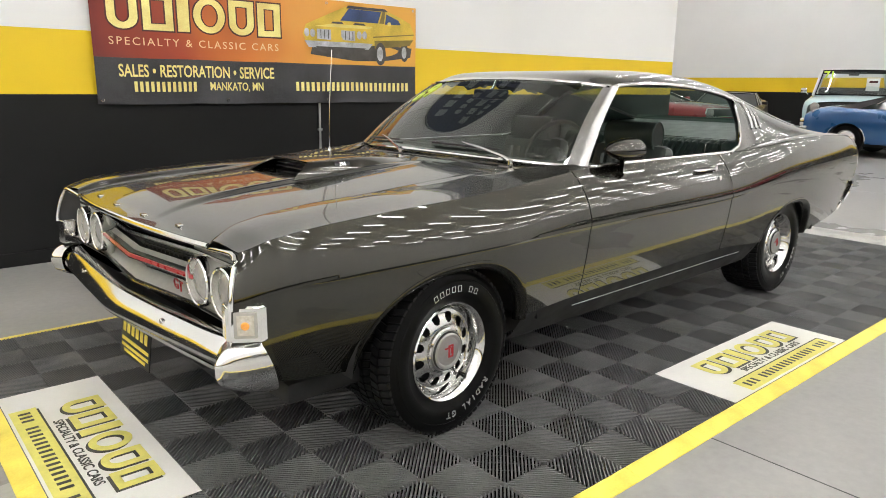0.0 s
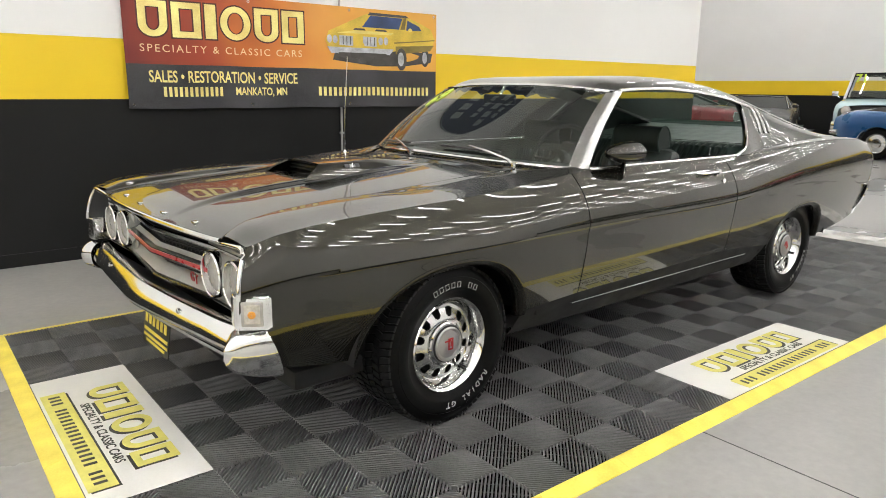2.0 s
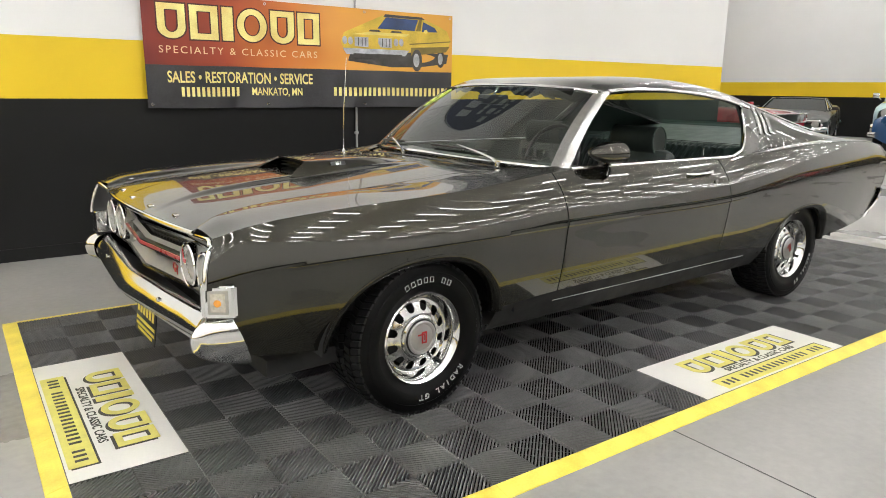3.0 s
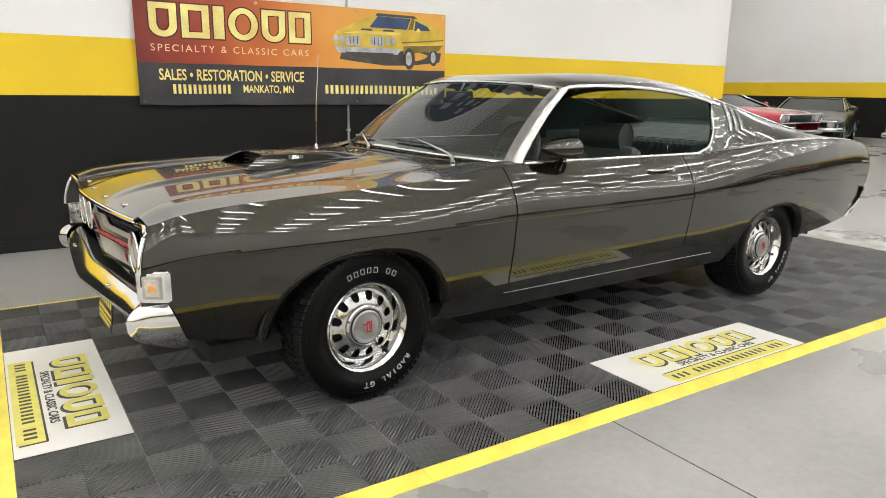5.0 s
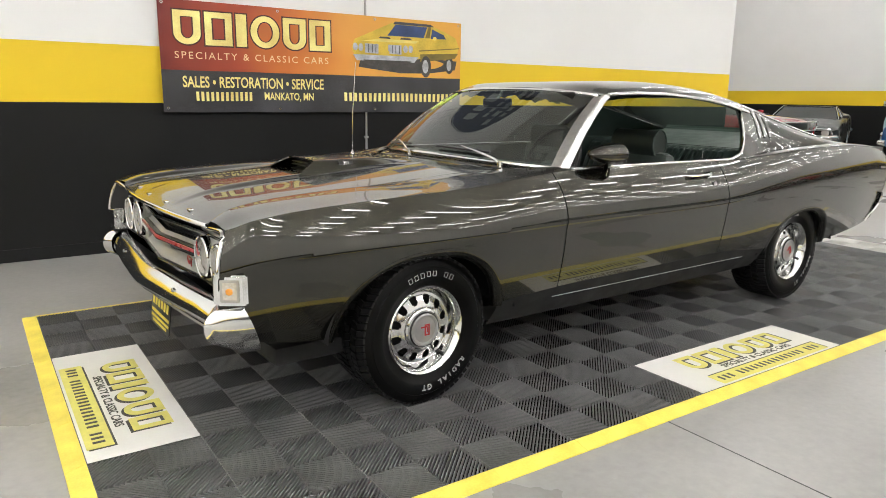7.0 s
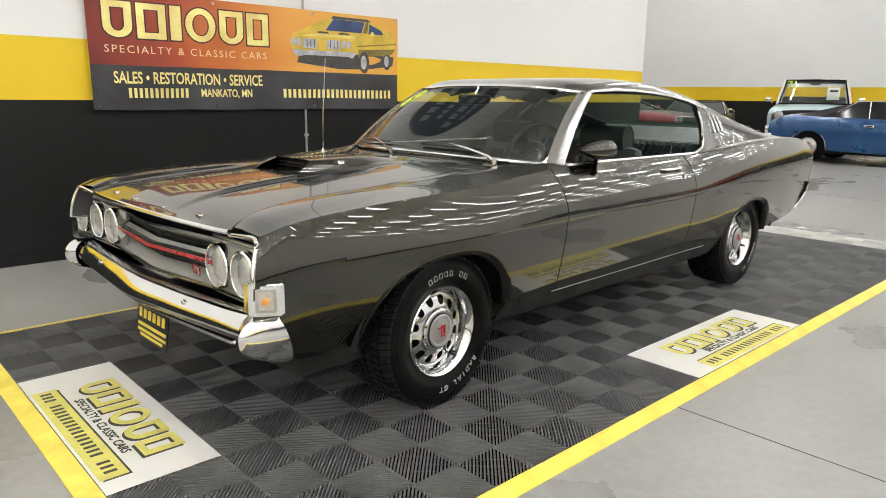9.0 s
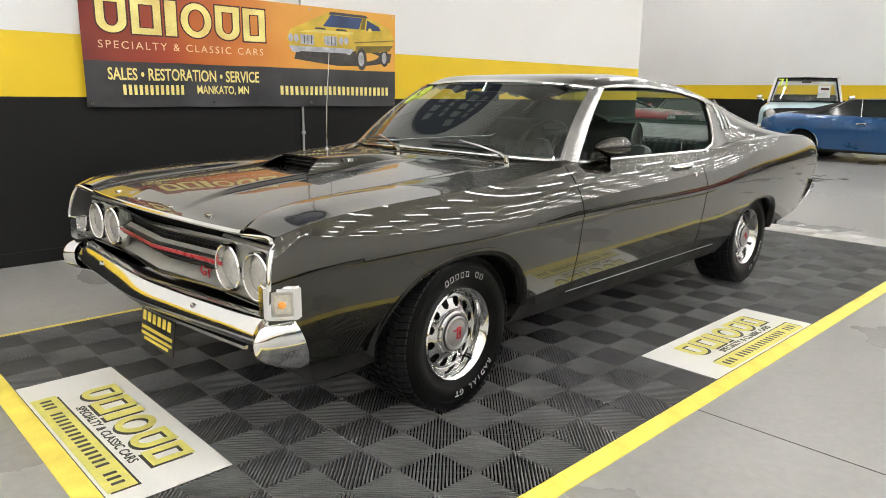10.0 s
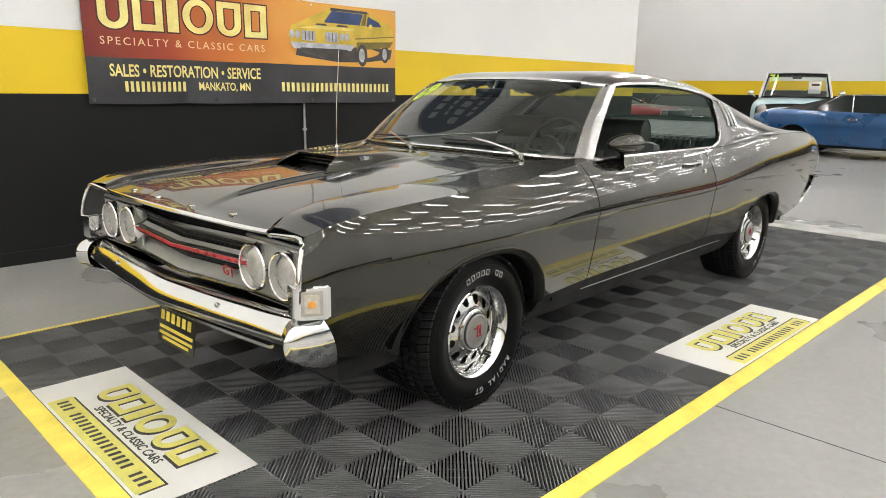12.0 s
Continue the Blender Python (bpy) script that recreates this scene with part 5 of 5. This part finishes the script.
# the printed yellow car
print_shape("printed_shadow", [(1.82, 0.43), (2.30, 0.38), (2.62, 0.39), (2.95, 0.43), (2.97, 0.52), (2.4, 0.55), (1.85, 0.52)], M["print_tyre"], 0.0020)
print_shape("printed_rear_tyre", oval(2.875, 0.475, 0.052, 0.085), M["print_tyre"], 0.0030)
print_shape("printed_body", [(1.745, 0.60), (1.80, 0.50), (2.36, 0.50), (2.52, 0.53), (2.96, 0.56), (2.995, 0.66), (2.95, 0.75), (2.83, 0.80), (2.66, 0.855), (2.20, 0.86), (2.10, 0.72), (1.78, 0.685)], M["print_yellow"], 0.0026)
print_shape("printed_lower_side", [(2.52, 0.50), (2.94, 0.545), (2.985, 0.60), (2.52, 0.575)], M["print_shade"], 0.0032)
print_shape("printed_windshield", [(2.14, 0.735), (2.235, 0.845), (2.60, 0.840), (2.56, 0.735)], M["print_blue"], 0.0034)
print_shape("printed_side_glass", [(2.645, 0.730), (2.66, 0.825), (2.80, 0.775), (2.83, 0.735)], M["print_blue"], 0.0034)
for x0, x1 in ((2.04, 2.18), (2.28, 2.42)):
    print_shape("printed_hood_scoop", [(x0, 0.705), (x1, 0.705), (x1 - 0.02, 0.722), (x0 + 0.02, 0.722)], M["print_tyre"], 0.0036)
for x0, x1 in ((1.89, 2.04), (2.15, 2.30)):
    print_shape("printed_grille", [(x0, 0.565), (x1, 0.560), (x1, 0.650), (x0, 0.650)], M["print_grey"], 0.0034)
for x, z in ((1.785, 0.615), (1.845, 0.612), (2.345, 0.615), (2.405, 0.618)):
    print_shape("printed_lamp", oval(x, z, 0.026, 0.036), M["print_grey"], 0.0036)
print_shape("printed_bumper", [(1.76, 0.545), (1.80, 0.49), (2.45, 0.49), (2.50, 0.545)], M["print_grey"], 0.0038)
print_shape("printed_bumper_gap", [(1.87, 0.50), (1.90, 0.475), (2.38, 0.475), (2.42, 0.50)], M["print_tyre"], 0.0042)
print_shape("printed_front_tyre", oval(2.585, 0.455, 0.062, 0.105), M["print_tyre"], 0.0040)
print_shape("printed_front_rim", oval(2.578, 0.455, 0.036, 0.066), M["print_grey"], 0.0046)
print_shape("printed_rear_rim", oval(2.870, 0.475, 0.030, 0.055), M["print_grey"], 0.0036)
print_shape("printed_roof_edge", [(2.205, 0.846), (2.225, 0.872), (2.64, 0.868), (2.68, 0.846)], M["print_tyre"], 0.0040)
print_shape("printed_front_pillar", [(2.575, 0.735), (2.615, 0.845), (2.645, 0.845), (2.630, 0.735)], M["print_shade"], 0.0040)
print_shape("printed_hood_light", [(1.86, 0.672), (2.46, 0.675), (2.50, 0.700), (2.06, 0.702)], M["print_pale"], 0.0036)
print_shape("printed_mirror", oval(2.69, 0.735, 0.022, 0.018, 12), M["print_pale"], 0.0046)
print_shape("printed_side_line", [(2.50, 0.60), (2.99, 0.645), (2.99, 0.655), (2.50, 0.612)], M["print_shade"], 0.0044)
for x in (1.925, 1.965, 2.005, 2.19, 2.23, 2.27):
    print_shape("printed_grille_bar", [(x, 0.570), (x + 0.008, 0.570), (x + 0.008, 0.645), (x, 0.645)], M["print_tyre"], 0.0044)

# conduit on the wall behind the banner
conduit = thing("conduit", pose(4.53, WALL_Y - 0.012, 0), "thin grey metal conduit fixed to the wall", "conduit")
part("pipe", tube([(0, 0, FLOOR + 0.01), (0, 0, 2.0), (0, 0, ROOF)], 0.0105, 10), M["silver"], conduit)
for z in (0.55, 0.88, 2.6, 4.2):
    part("clamp", box((-0.02, -0.014, z), (0.02, 0.012, z + 0.02), 0.003), M["silver"], conduit)

# oval sign high on the wall
M["sign_blue"] = mat("navy_sign_face", (0.012, 0.022, 0.065), 0.4, 0, 0.15, 4)
M["sign_cream"] = mat("pale_sign_print", (0.30, 0.32, 0.33), 0.4, 0, 0.1, 4)
sign = thing("oval_sign", pose(4.8, WALL_Y - 0.03, 3.95, 90), "oval navy blue sign with pale print high on the wall", "sign")
SW, SH = 1.2, 1.05
part("board", surf(lambda u, v: (SW * u * math.cos(2 * math.pi * v), SH * u * math.sin(2 * math.pi * v), 0.02), 4, 48), M["sign_blue"], sign, solid=0.03)
part("rim", tube([(SW * math.cos(2 * math.pi * k / 48), SH * math.sin(2 * math.pi * k / 48), 0.03) for k in range(49)], 0.012, 8), M["sign_cream"], sign)
for z, w, h, n in ((0.62, 1.1, 0.16, 4), (0.26, 1.8, 0.22, 5), (-0.10, 1.1, 0.12, 5), (-0.52, 1.3, 0.24, 4)):
    for k in range(n):
        x = -w / 2 + w * k / n
        part("print_bar", box((x, z - h / 2, 0.035), (x + 0.7 * w / n, z + h / 2, 0.040)), M["sign_cream"], sign, smooth=False)

# ---- the other vehicles in the hall ----
M["car_glass"] = mat("dark_car_glass", (0.02, 0.026, 0.024), 0.08, 0, 0.1, 5, spec=0.3)
M["vinyl_roof"] = mat("black_vinyl_roof", (0.02, 0.02, 0.022), 0.55, 0, 0.2, 20, bump=0.15, bump_scale=300)
M["blue_paint"] = mat("bright_blue_paint", (0.010, 0.080, 0.23), 0.3, 0.2, 0.05, 3, coat=1.0)
M["sky_paint"] = mat("pale_blue_paint", (0.42, 0.60, 0.63), 0.35, 0.0, 0.05, 3, coat=0.8)
M["white_paint"] = mat("white_body_paint", (0.78, 0.78, 0.75), 0.35, 0.0, 0.04, 3, coat=0.8)
M["red_paint"] = mat("red_body_paint", (0.42, 0.012, 0.03), 0.3, 0.1, 0.06, 3, coat=1.0)
M["black_gloss"] = mat("black_body_paint", (0.010, 0.010, 0.012), 0.3, 0.0, 0.1, 3, coat=0.4)


def road_wheel(parent, x, s, half, r, w=0.2):
    bm = lathe(((r * 0.60, -w / 2), (r * 0.86, -w / 2 - 0.005), (r * 0.97, -w / 2 + 0.02), (r, -w / 2 + 0.05), (r, w / 2), (r * 0.6, w / 2)), 32)
    wheel_ob = part("wheel", bm, M["rubber"], parent)
    wheel_ob.matrix_basis = pose(x, s * (half - w / 2), r, 0, 0, 0 if s < 0 else 180)
    part("rim", lathe(((r * 0.62, -w / 2 + 0.004), (r * 0.60, -w / 2 - 0.006), (r * 0.52, -w / 2 + 0.03), (r * 0.30, -w / 2 + 0.015), (r * 0.24, -w / 2 - 0.012), (0.001, -w / 2 - 0.016)), 28), M["bright"], wheel_ob)


def body_shell(length, half, top, low, wide_z, tuck=0.10, round_end=0.10, arches=(), arch_r=0.36):
    """Lower body from nose (x = 0) to tail: a sheet carried round from one sill over the top to the other."""
    n, nv = 110, 30

    def f(u, v):
        x = length * u
        e = min(x, length - x)
        pull = round_end * (1 - smooth01(e, 0.0, 0.45)) ** 2
        h = half - pull
        zt, zl = top(x), low(x)
        a = 2 * v - 1
        t = abs(a)
        if t > 0.42:                      # flank
            q = (t - 0.42) / 0.58
            z = mix(zt - 0.03, zl, q)
            zk = wide_z
            w = h - tuck * max(0.0, (zk - z) / zk) ** 1.6 - 0.07 * max(0.0, (z - zk) / max(0.05, zt - zk)) ** 2
            for xa in arches:
                d = abs(x - xa)
                if d < arch_r:
                    z = max(z, 0.31 + math.sqrt(arch_r ** 2 - d ** 2) * 0.98) if q > 0.5 else max(z, mix(zt - 0.03, 0.31 + math.sqrt(arch_r ** 2 - d ** 2) * 0.98, min(1.0, q * 2)))
        else:
            q = t / 0.42
            w = (h - 0.07) * q
            z = zt + 0.025 * (1 - q ** 2) - 0.03 * q ** 6
        return (x, math.copysign(w, a), z)
    return surf(f, n, nv)


def cabin(x0, x1, x2, x3, z0, z1, w0, w1):
    """Glasshouse: x0 to x1 windshield, x2 to x3 back light; returns the roof skin and the glass shell."""
    def roof_f(u, v):
        a = 2 * v - 1
        return (mix(x1, x2, u), a * (w1 - 0.01), z1 + 0.03 * (1 - abs(a) ** 2.5) - 0.012 * (2 * u - 1) ** 2)
    roof_bm = surf(roof_f, 10, 16)

    def front_f(u, v):
        a = 2 * v - 1
        return (mix(x0 + 0.08 * a * a, x1 + 0.05 * a * a, u), a * mix(w0, w1, u), mix(z0, z1, u))

    def back_f(u, v):
        a = 2 * v - 1
        return (mix(x3 - 0.06 * a * a, x2 - 0.03 * a * a, u), a * mix(w0, w1, u), mix(z0, z1, u))
    return roof_bm, surf(front_f, 6, 14), surf(back_f, 6, 14)


def side_glass(x0, x1, x2, x3, z0, z1, w0, w1, s):
    return surf(lambda u, v: (mix(mix(x0, x3, v), mix(x1, x2, v), u), s * (mix(w0, w1, u)), mix(z0, z1, u)), 4, 8)


def coupe(name, m, label, paint, length=4.75, half=0.93, hood_z=0.92, deck_z=0.95, roof_z=1.30, roof_mat=None, xw=1.35, cab=(1.30, 2.05, 2.95, 3.75), nose_z=0.80, wheels=(0.90, 3.62), r=0.33, low=0.26):
    c = thing(name, m, label, "car")
    top = curve_of((0.0, nose_z), (0.25, nose_z + 0.05), (1.2, hood_z), (2.4, hood_z + 0.03), (3.4, deck_z + 0.02), (length - 0.25, deck_z), (length, deck_z - 0.10))
    lo = curve_of((0.0, low + 0.16), (0.5, low + 0.04), (1.4, low), (3.0, low), (length - 0.5, low + 0.06), (length, low + 0.22))
    part("body", body_shell(length, half, top, lo, 0.62, 0.12, 0.14, wheels), paint, c, solid=0.01)
    part("underbody", box((0.25, -half + 0.14, 0.2), (length - 0.25, half - 0.14, 0.42)), M["dark"], c)
    z0 = hood_z + 0.015
    rb, fb, bb = cabin(*cab, z0, roof_z - 0.03, half - 0.12, half - 0.30)
    part("roof", rb, roof_mat or paint, c, solid=0.02)
    part("windshield", fb, M["car_glass"], c)
    part("rear_window", bb, roof_mat if roof_mat else M["car_glass"], c)
    for s in (-1, 1):
        part("side_window", side_glass(*cab, z0, roof_z - 0.03, half - 0.12, half - 0.30, s), M["car_glass"], c)
        part("sail_pillar", surf(lambda u, v: (mix(mix(cab[2] - 0.10, cab[3] - 0.55, 1 - u), mix(cab[2], cab[3], 1 - u), v), s * (mix(half - 0.115, half - 0.295, u) + 0.004), mix(z0, roof_z - 0.03, u)), 6, 6), roof_mat or paint, c)
        part("window_trim", tube([(cab[0], s * (half - 0.115), z0), (cab[1], s * (half - 0.29), roof_z - 0.02), (cab[2], s * (half - 0.29), roof_z - 0.02), (cab[2] + 0.35, s * (half - 0.17), z0 + 0.12)], 0.010, 8), M["bright"], c)
        part("center_pillar", tube([(cab[2] - 0.28, s * (half - 0.11), z0), (cab[2] - 0.22, s * (half - 0.29), roof_z - 0.03)], 0.012, 8), M["bright"], c)
        part("sill_strip", tube([(wheels[0] + 0.42, s * (half - 0.065), low + 0.06), (wheels[1] - 0.42, s * (half - 0.065), low + 0.06)], 0.014, 8), M["bright"], c)
        part("door_seam", box((cab[0] + 0.02, min(s * (half - 0.03), s * (half - 0.005)), low + 0.10), (cab[0] + 0.028, max(s * (half - 0.03), s * (half - 0.005)), hood_z - 0.10)), M["dark"], c)
        hd = part("door_handle", box((cab[2] - 0.42, min(s * (half - 0.02), s * (half + 0.012)), 0.775), (cab[2] - 0.24, max(s * (half - 0.02), s * (half + 0.012)), 0.815), 0.008), M["bright"], c)
        part("handle_cup", box((cab[2] - 0.40, min(s * half, s * (half + 0.014)), 0.783), (cab[2] - 0.28, max(s * half, s * (half + 0.014)), 0.806)), M["dark"], hd)
        part("mirror", box((cab[0] + 0.18, min(s * (half - 0.06), s * (half + 0.10)), z0 + 0.03), (cab[0] + 0.26, max(s * (half - 0.06), s * (half + 0.10)), z0 + 0.11), 0.02), paint, c)
        for x in wheels:
            road_wheel(c, x, s, half - 0.03, r)
            part("arch_trim", tube([(x - 0.372 * math.cos(math.pi * k / 16), s * (half - 0.012), 0.315 + 0.362 * math.sin(math.pi * k / 16)) for k in range(17)], 0.010, 8), M["bright"], c)
        for dy in (0.0, 0.17) if name != "sports_car" else (0.0,):
            hl = part("headlight", lathe(((0.001, -0.02), (0.05, -0.014), (0.075, 0.0), (0.085, 0.004), (0.09, 0.02)), 24, "x"), M["lens"], c)
            hl.location = (-0.005, s * (half - 0.26 - dy), nose_z - 0.09)
    part("grille", box((-0.015, -half + 0.50, nose_z - 0.20), (0.02, half - 0.50, nose_z - 0.02), 0.01), M["black_paint"], c)
    part("grille_frame", tube([(-0.02, y, z) for y, z in ((-half + 0.14, nose_z - 0.19), (half - 0.14, nose_z - 0.19), (half - 0.10, nose_z - 0.10), (half - 0.14, nose_z), (-half + 0.14, nose_z), (-half + 0.10, nose_z - 0.10), (-half + 0.14, nose_z - 0.19))], 0.016, 8), M["chrome"], c)
    part("front_bumper", tube([(0.10, -half + 0.02, 0.46), (-0.04, -half + 0.12, 0.46), (-0.08, 0, 0.46), (-0.04, half - 0.12, 0.46), (0.10, half - 0.02, 0.46)], 0.055, 10), M["chrome"], c)
    part("rear_bumper", tube([(length - 0.15, -half + 0.02, 0.52), (length + 0.02, -half + 0.12, 0.52), (length + 0.05, 0, 0.52), (length + 0.02, half - 0.12, 0.52), (length - 0.15, half - 0.02, 0.52)], 0.055, 10), M["chrome"], c)
    return c


coupe("coupe_car", pose(17.65, 0.56, FLOOR, 0, 0, 90), "bright blue notchback coupe with black vinyl roof on concrete", M["blue_paint"], length=4.66, roof_mat=M["vinyl_roof"], cab=(1.30, 2.05, 2.95, 4.2), wheels=(0.95, 3.76))
coupe("coupe_car", pose(17.08, 7.17, FLOOR, 0, 0, 90), "red classic coupe with white stripes and chrome grille", M["red_paint"], nose_z=0.86, hood_z=0.98)
coupe("sports_car", pose(18.70, 8.12, FLOOR, 0, 0, 22), "glossy black low sports car against the wall", M["black_gloss"], length=4.45, half=0.95, hood_z=0.86, deck_z=0.98, roof_z=1.22, nose_z=0.66, cab=(1.35, 2.2, 2.75, 3.85), wheels=(0.90, 3.55), low=0.18)

# pickup behind the blue coupe
truck = thing("pickup_truck", pose(18.65, 4.98, FLOOR, 0, 0, 20), "pale blue and white pickup truck parked behind the coupe", "truck")
TW = 0.98
ttop = curve_of((0.0, 1.04), (0.2, 1.10), (1.25, 1.17), (2.6, 1.20), (5.0, 1.20))
part("body", body_shell(5.0, TW, ttop, curve_of((0, 0.55), (0.6, 0.42), (4.4, 0.42), (5, 0.55)), 0.85, 0.10, 0.10, (0.95, 3.9), 0.42), M["sky_paint"], truck, solid=0.01)
part("underbody", box((0.3, -0.8, 0.34), (4.7, 0.8, 0.6)), M["dark"], truck)
part("roof", surf(lambda u, v: (mix(1.62, 2.75, u), (2 * v - 1) * 0.70, 1.80 + 0.03 * (1 - abs(2 * v - 1) ** 3) - 0.02 * (2 * u - 1) ** 2), 8, 14), M["white_paint"], truck, solid=0.05)
tg = part("windshield", surf(lambda u, v: (mix(1.28, 1.62, u) + 0.05 * (2 * v - 1) ** 2, (2 * v - 1) * mix(0.80, 0.68, u), mix(1.19, 1.79, u)), 6, 12), M["glass_clear"], truck)
tg.visible_shadow = False
for s in (-1, 1):
    part("front_pillar", tube([(1.33, s * 0.82, 1.18), (1.67, s * 0.69, 1.80)], 0.04, 8), M["white_paint"], truck)
    part("rear_pillar", tube([(2.75, s * 0.82, 1.18), (2.72, s * 0.69, 1.80)], 0.05, 8), M["white_paint"], truck)
    mm = part("door_mirror", box((1.50, min(s * 0.98, s * 1.12), 1.24), (1.54, max(s * 0.98, s * 1.12), 1.36), 0.015), M["bright"], truck)
    part("mirror_arm", tube([(1.52, s * 0.94, 1.20), (1.52, s * 1.02, 1.27)], 0.012, 8), M["bright"], mm)
    hl = part("headlight", lathe(((0.001, -0.02), (0.06, -0.014), (0.085, 0.0), (0.10, 0.006), (0.105, 0.03)), 24, "x"), M["lens"], truck)
    hl.location = (-0.01, s * 0.72, 0.93)
    for x in (0.95, 3.9):
        road_wheel(truck, x, s, TW - 0.04, 0.37)
part("rear_wall", box((2.72, -0.80, 1.15), (2.76, 0.80, 1.30)), M["sky_paint"], truck)
part("grille", box((-0.02, -0.60, 0.80), (0.02, 0.60, 1.02), 0.01), M["black_paint"], truck)
part("front_bumper", box((-0.16, -0.98, 0.50), (-0.06, 0.98, 0.68), 0.03), M["chrome"], truck)
gasket = [(1.30, -0.78, 1.20), (1.62, -0.66, 1.775), (1.59, 0.0, 1.785), (1.62, 0.66, 1.775), (1.30, 0.78, 1.20), (1.26, 0.0, 1.20), (1.30, -0.78, 1.20)]
part("windshield_gasket", tube(gasket, 0.022, 8), M["rubber"], truck)
part("header_panel", box((1.60, -0.66, 1.70), (1.64, 0.66, 1.79), 0.01), M["headliner"], truck)
for y in (-0.35, 0.30):
    part("wiper", tube([(1.22, y - 0.25, 1.205), (1.27, y + 0.2, 1.24)], 0.010, 6), M["black_paint"], truck)
part("inside_mirror", box((1.58, -0.11, 1.66), (1.60, 0.11, 1.71), 0.012), M["black_paint"], truck)
st = part("steering_wheel", lathe([(0.19 + 0.012 * math.cos(2 * math.pi * k / 8), 0.012 * math.sin(2 * math.pi * k / 8)) for k in range(8)], 28, "x", True), M["black_paint"], truck)
st.matrix_basis = pose(1.75, -0.38, 1.24, 0, 30)
part("dashboard", box((1.32, -0.80, 1.10), (1.60, 0.80, 1.21), 0.03), M["sky_paint"], truck)
part("seat", box((2.25, -0.75, 0.9), (2.5, 0.75, 1.38), 0.06), M["vinyl"], truck)
card = part("price_card", box((1.42, -0.56, 1.30), (1.425, -0.28, 1.60), 0.002), M["white_paint"], truck, "white price card")
part("print_bar", box((1.416, -0.52, 1.49), (1.419, -0.34, 1.54)), M["banner_dark_line"], card, smooth=False)
bm = text_bm("71", 0.26, 0.001, bold=0.008)
bmesh.ops.transform(bm, matrix=pose(1.50, 0.52, 1.66, 90, 0, -90), verts=bm.verts)
part("year_marking", bm, M["grease_paint"], truck, "year 71 in yellow-green window paint", smooth=False)

# the row on the other side of the aisle, which shows in the paint
coupe("coupe_car", pose(4.2, -4.7, FLOOR, 0, 0, -86), "dark grey classic coupe on the other side of the aisle", M["black_gloss"], roof_z=1.34)
coupe("coupe_car", pose(7.4, -4.5, FLOOR, 0, 0, -92), "blue classic coupe on the other side of the aisle", M["blue_paint"])
coupe("coupe_car", pose(10.7, -4.6, FLOOR, 0, 0, -88), "black classic coupe on the other side of the aisle", M["black_gloss"], nose_z=0.86, hood_z=0.98)

coupe("coupe_car", pose(14.0, -4.2, FLOOR, 0, 0, -90), "dark grey classic coupe further down the aisle", M["black_gloss"], roof_z=1.34)
coupe("coupe_car", pose(17.3, -4.0, FLOOR, 0, 0, -88), "red classic coupe further down the aisle", M["red_paint"])
coupe("coupe_car", pose(20.6, -3.8, FLOOR, 0, 0, -90), "black classic coupe further down the aisle", M["black_gloss"])
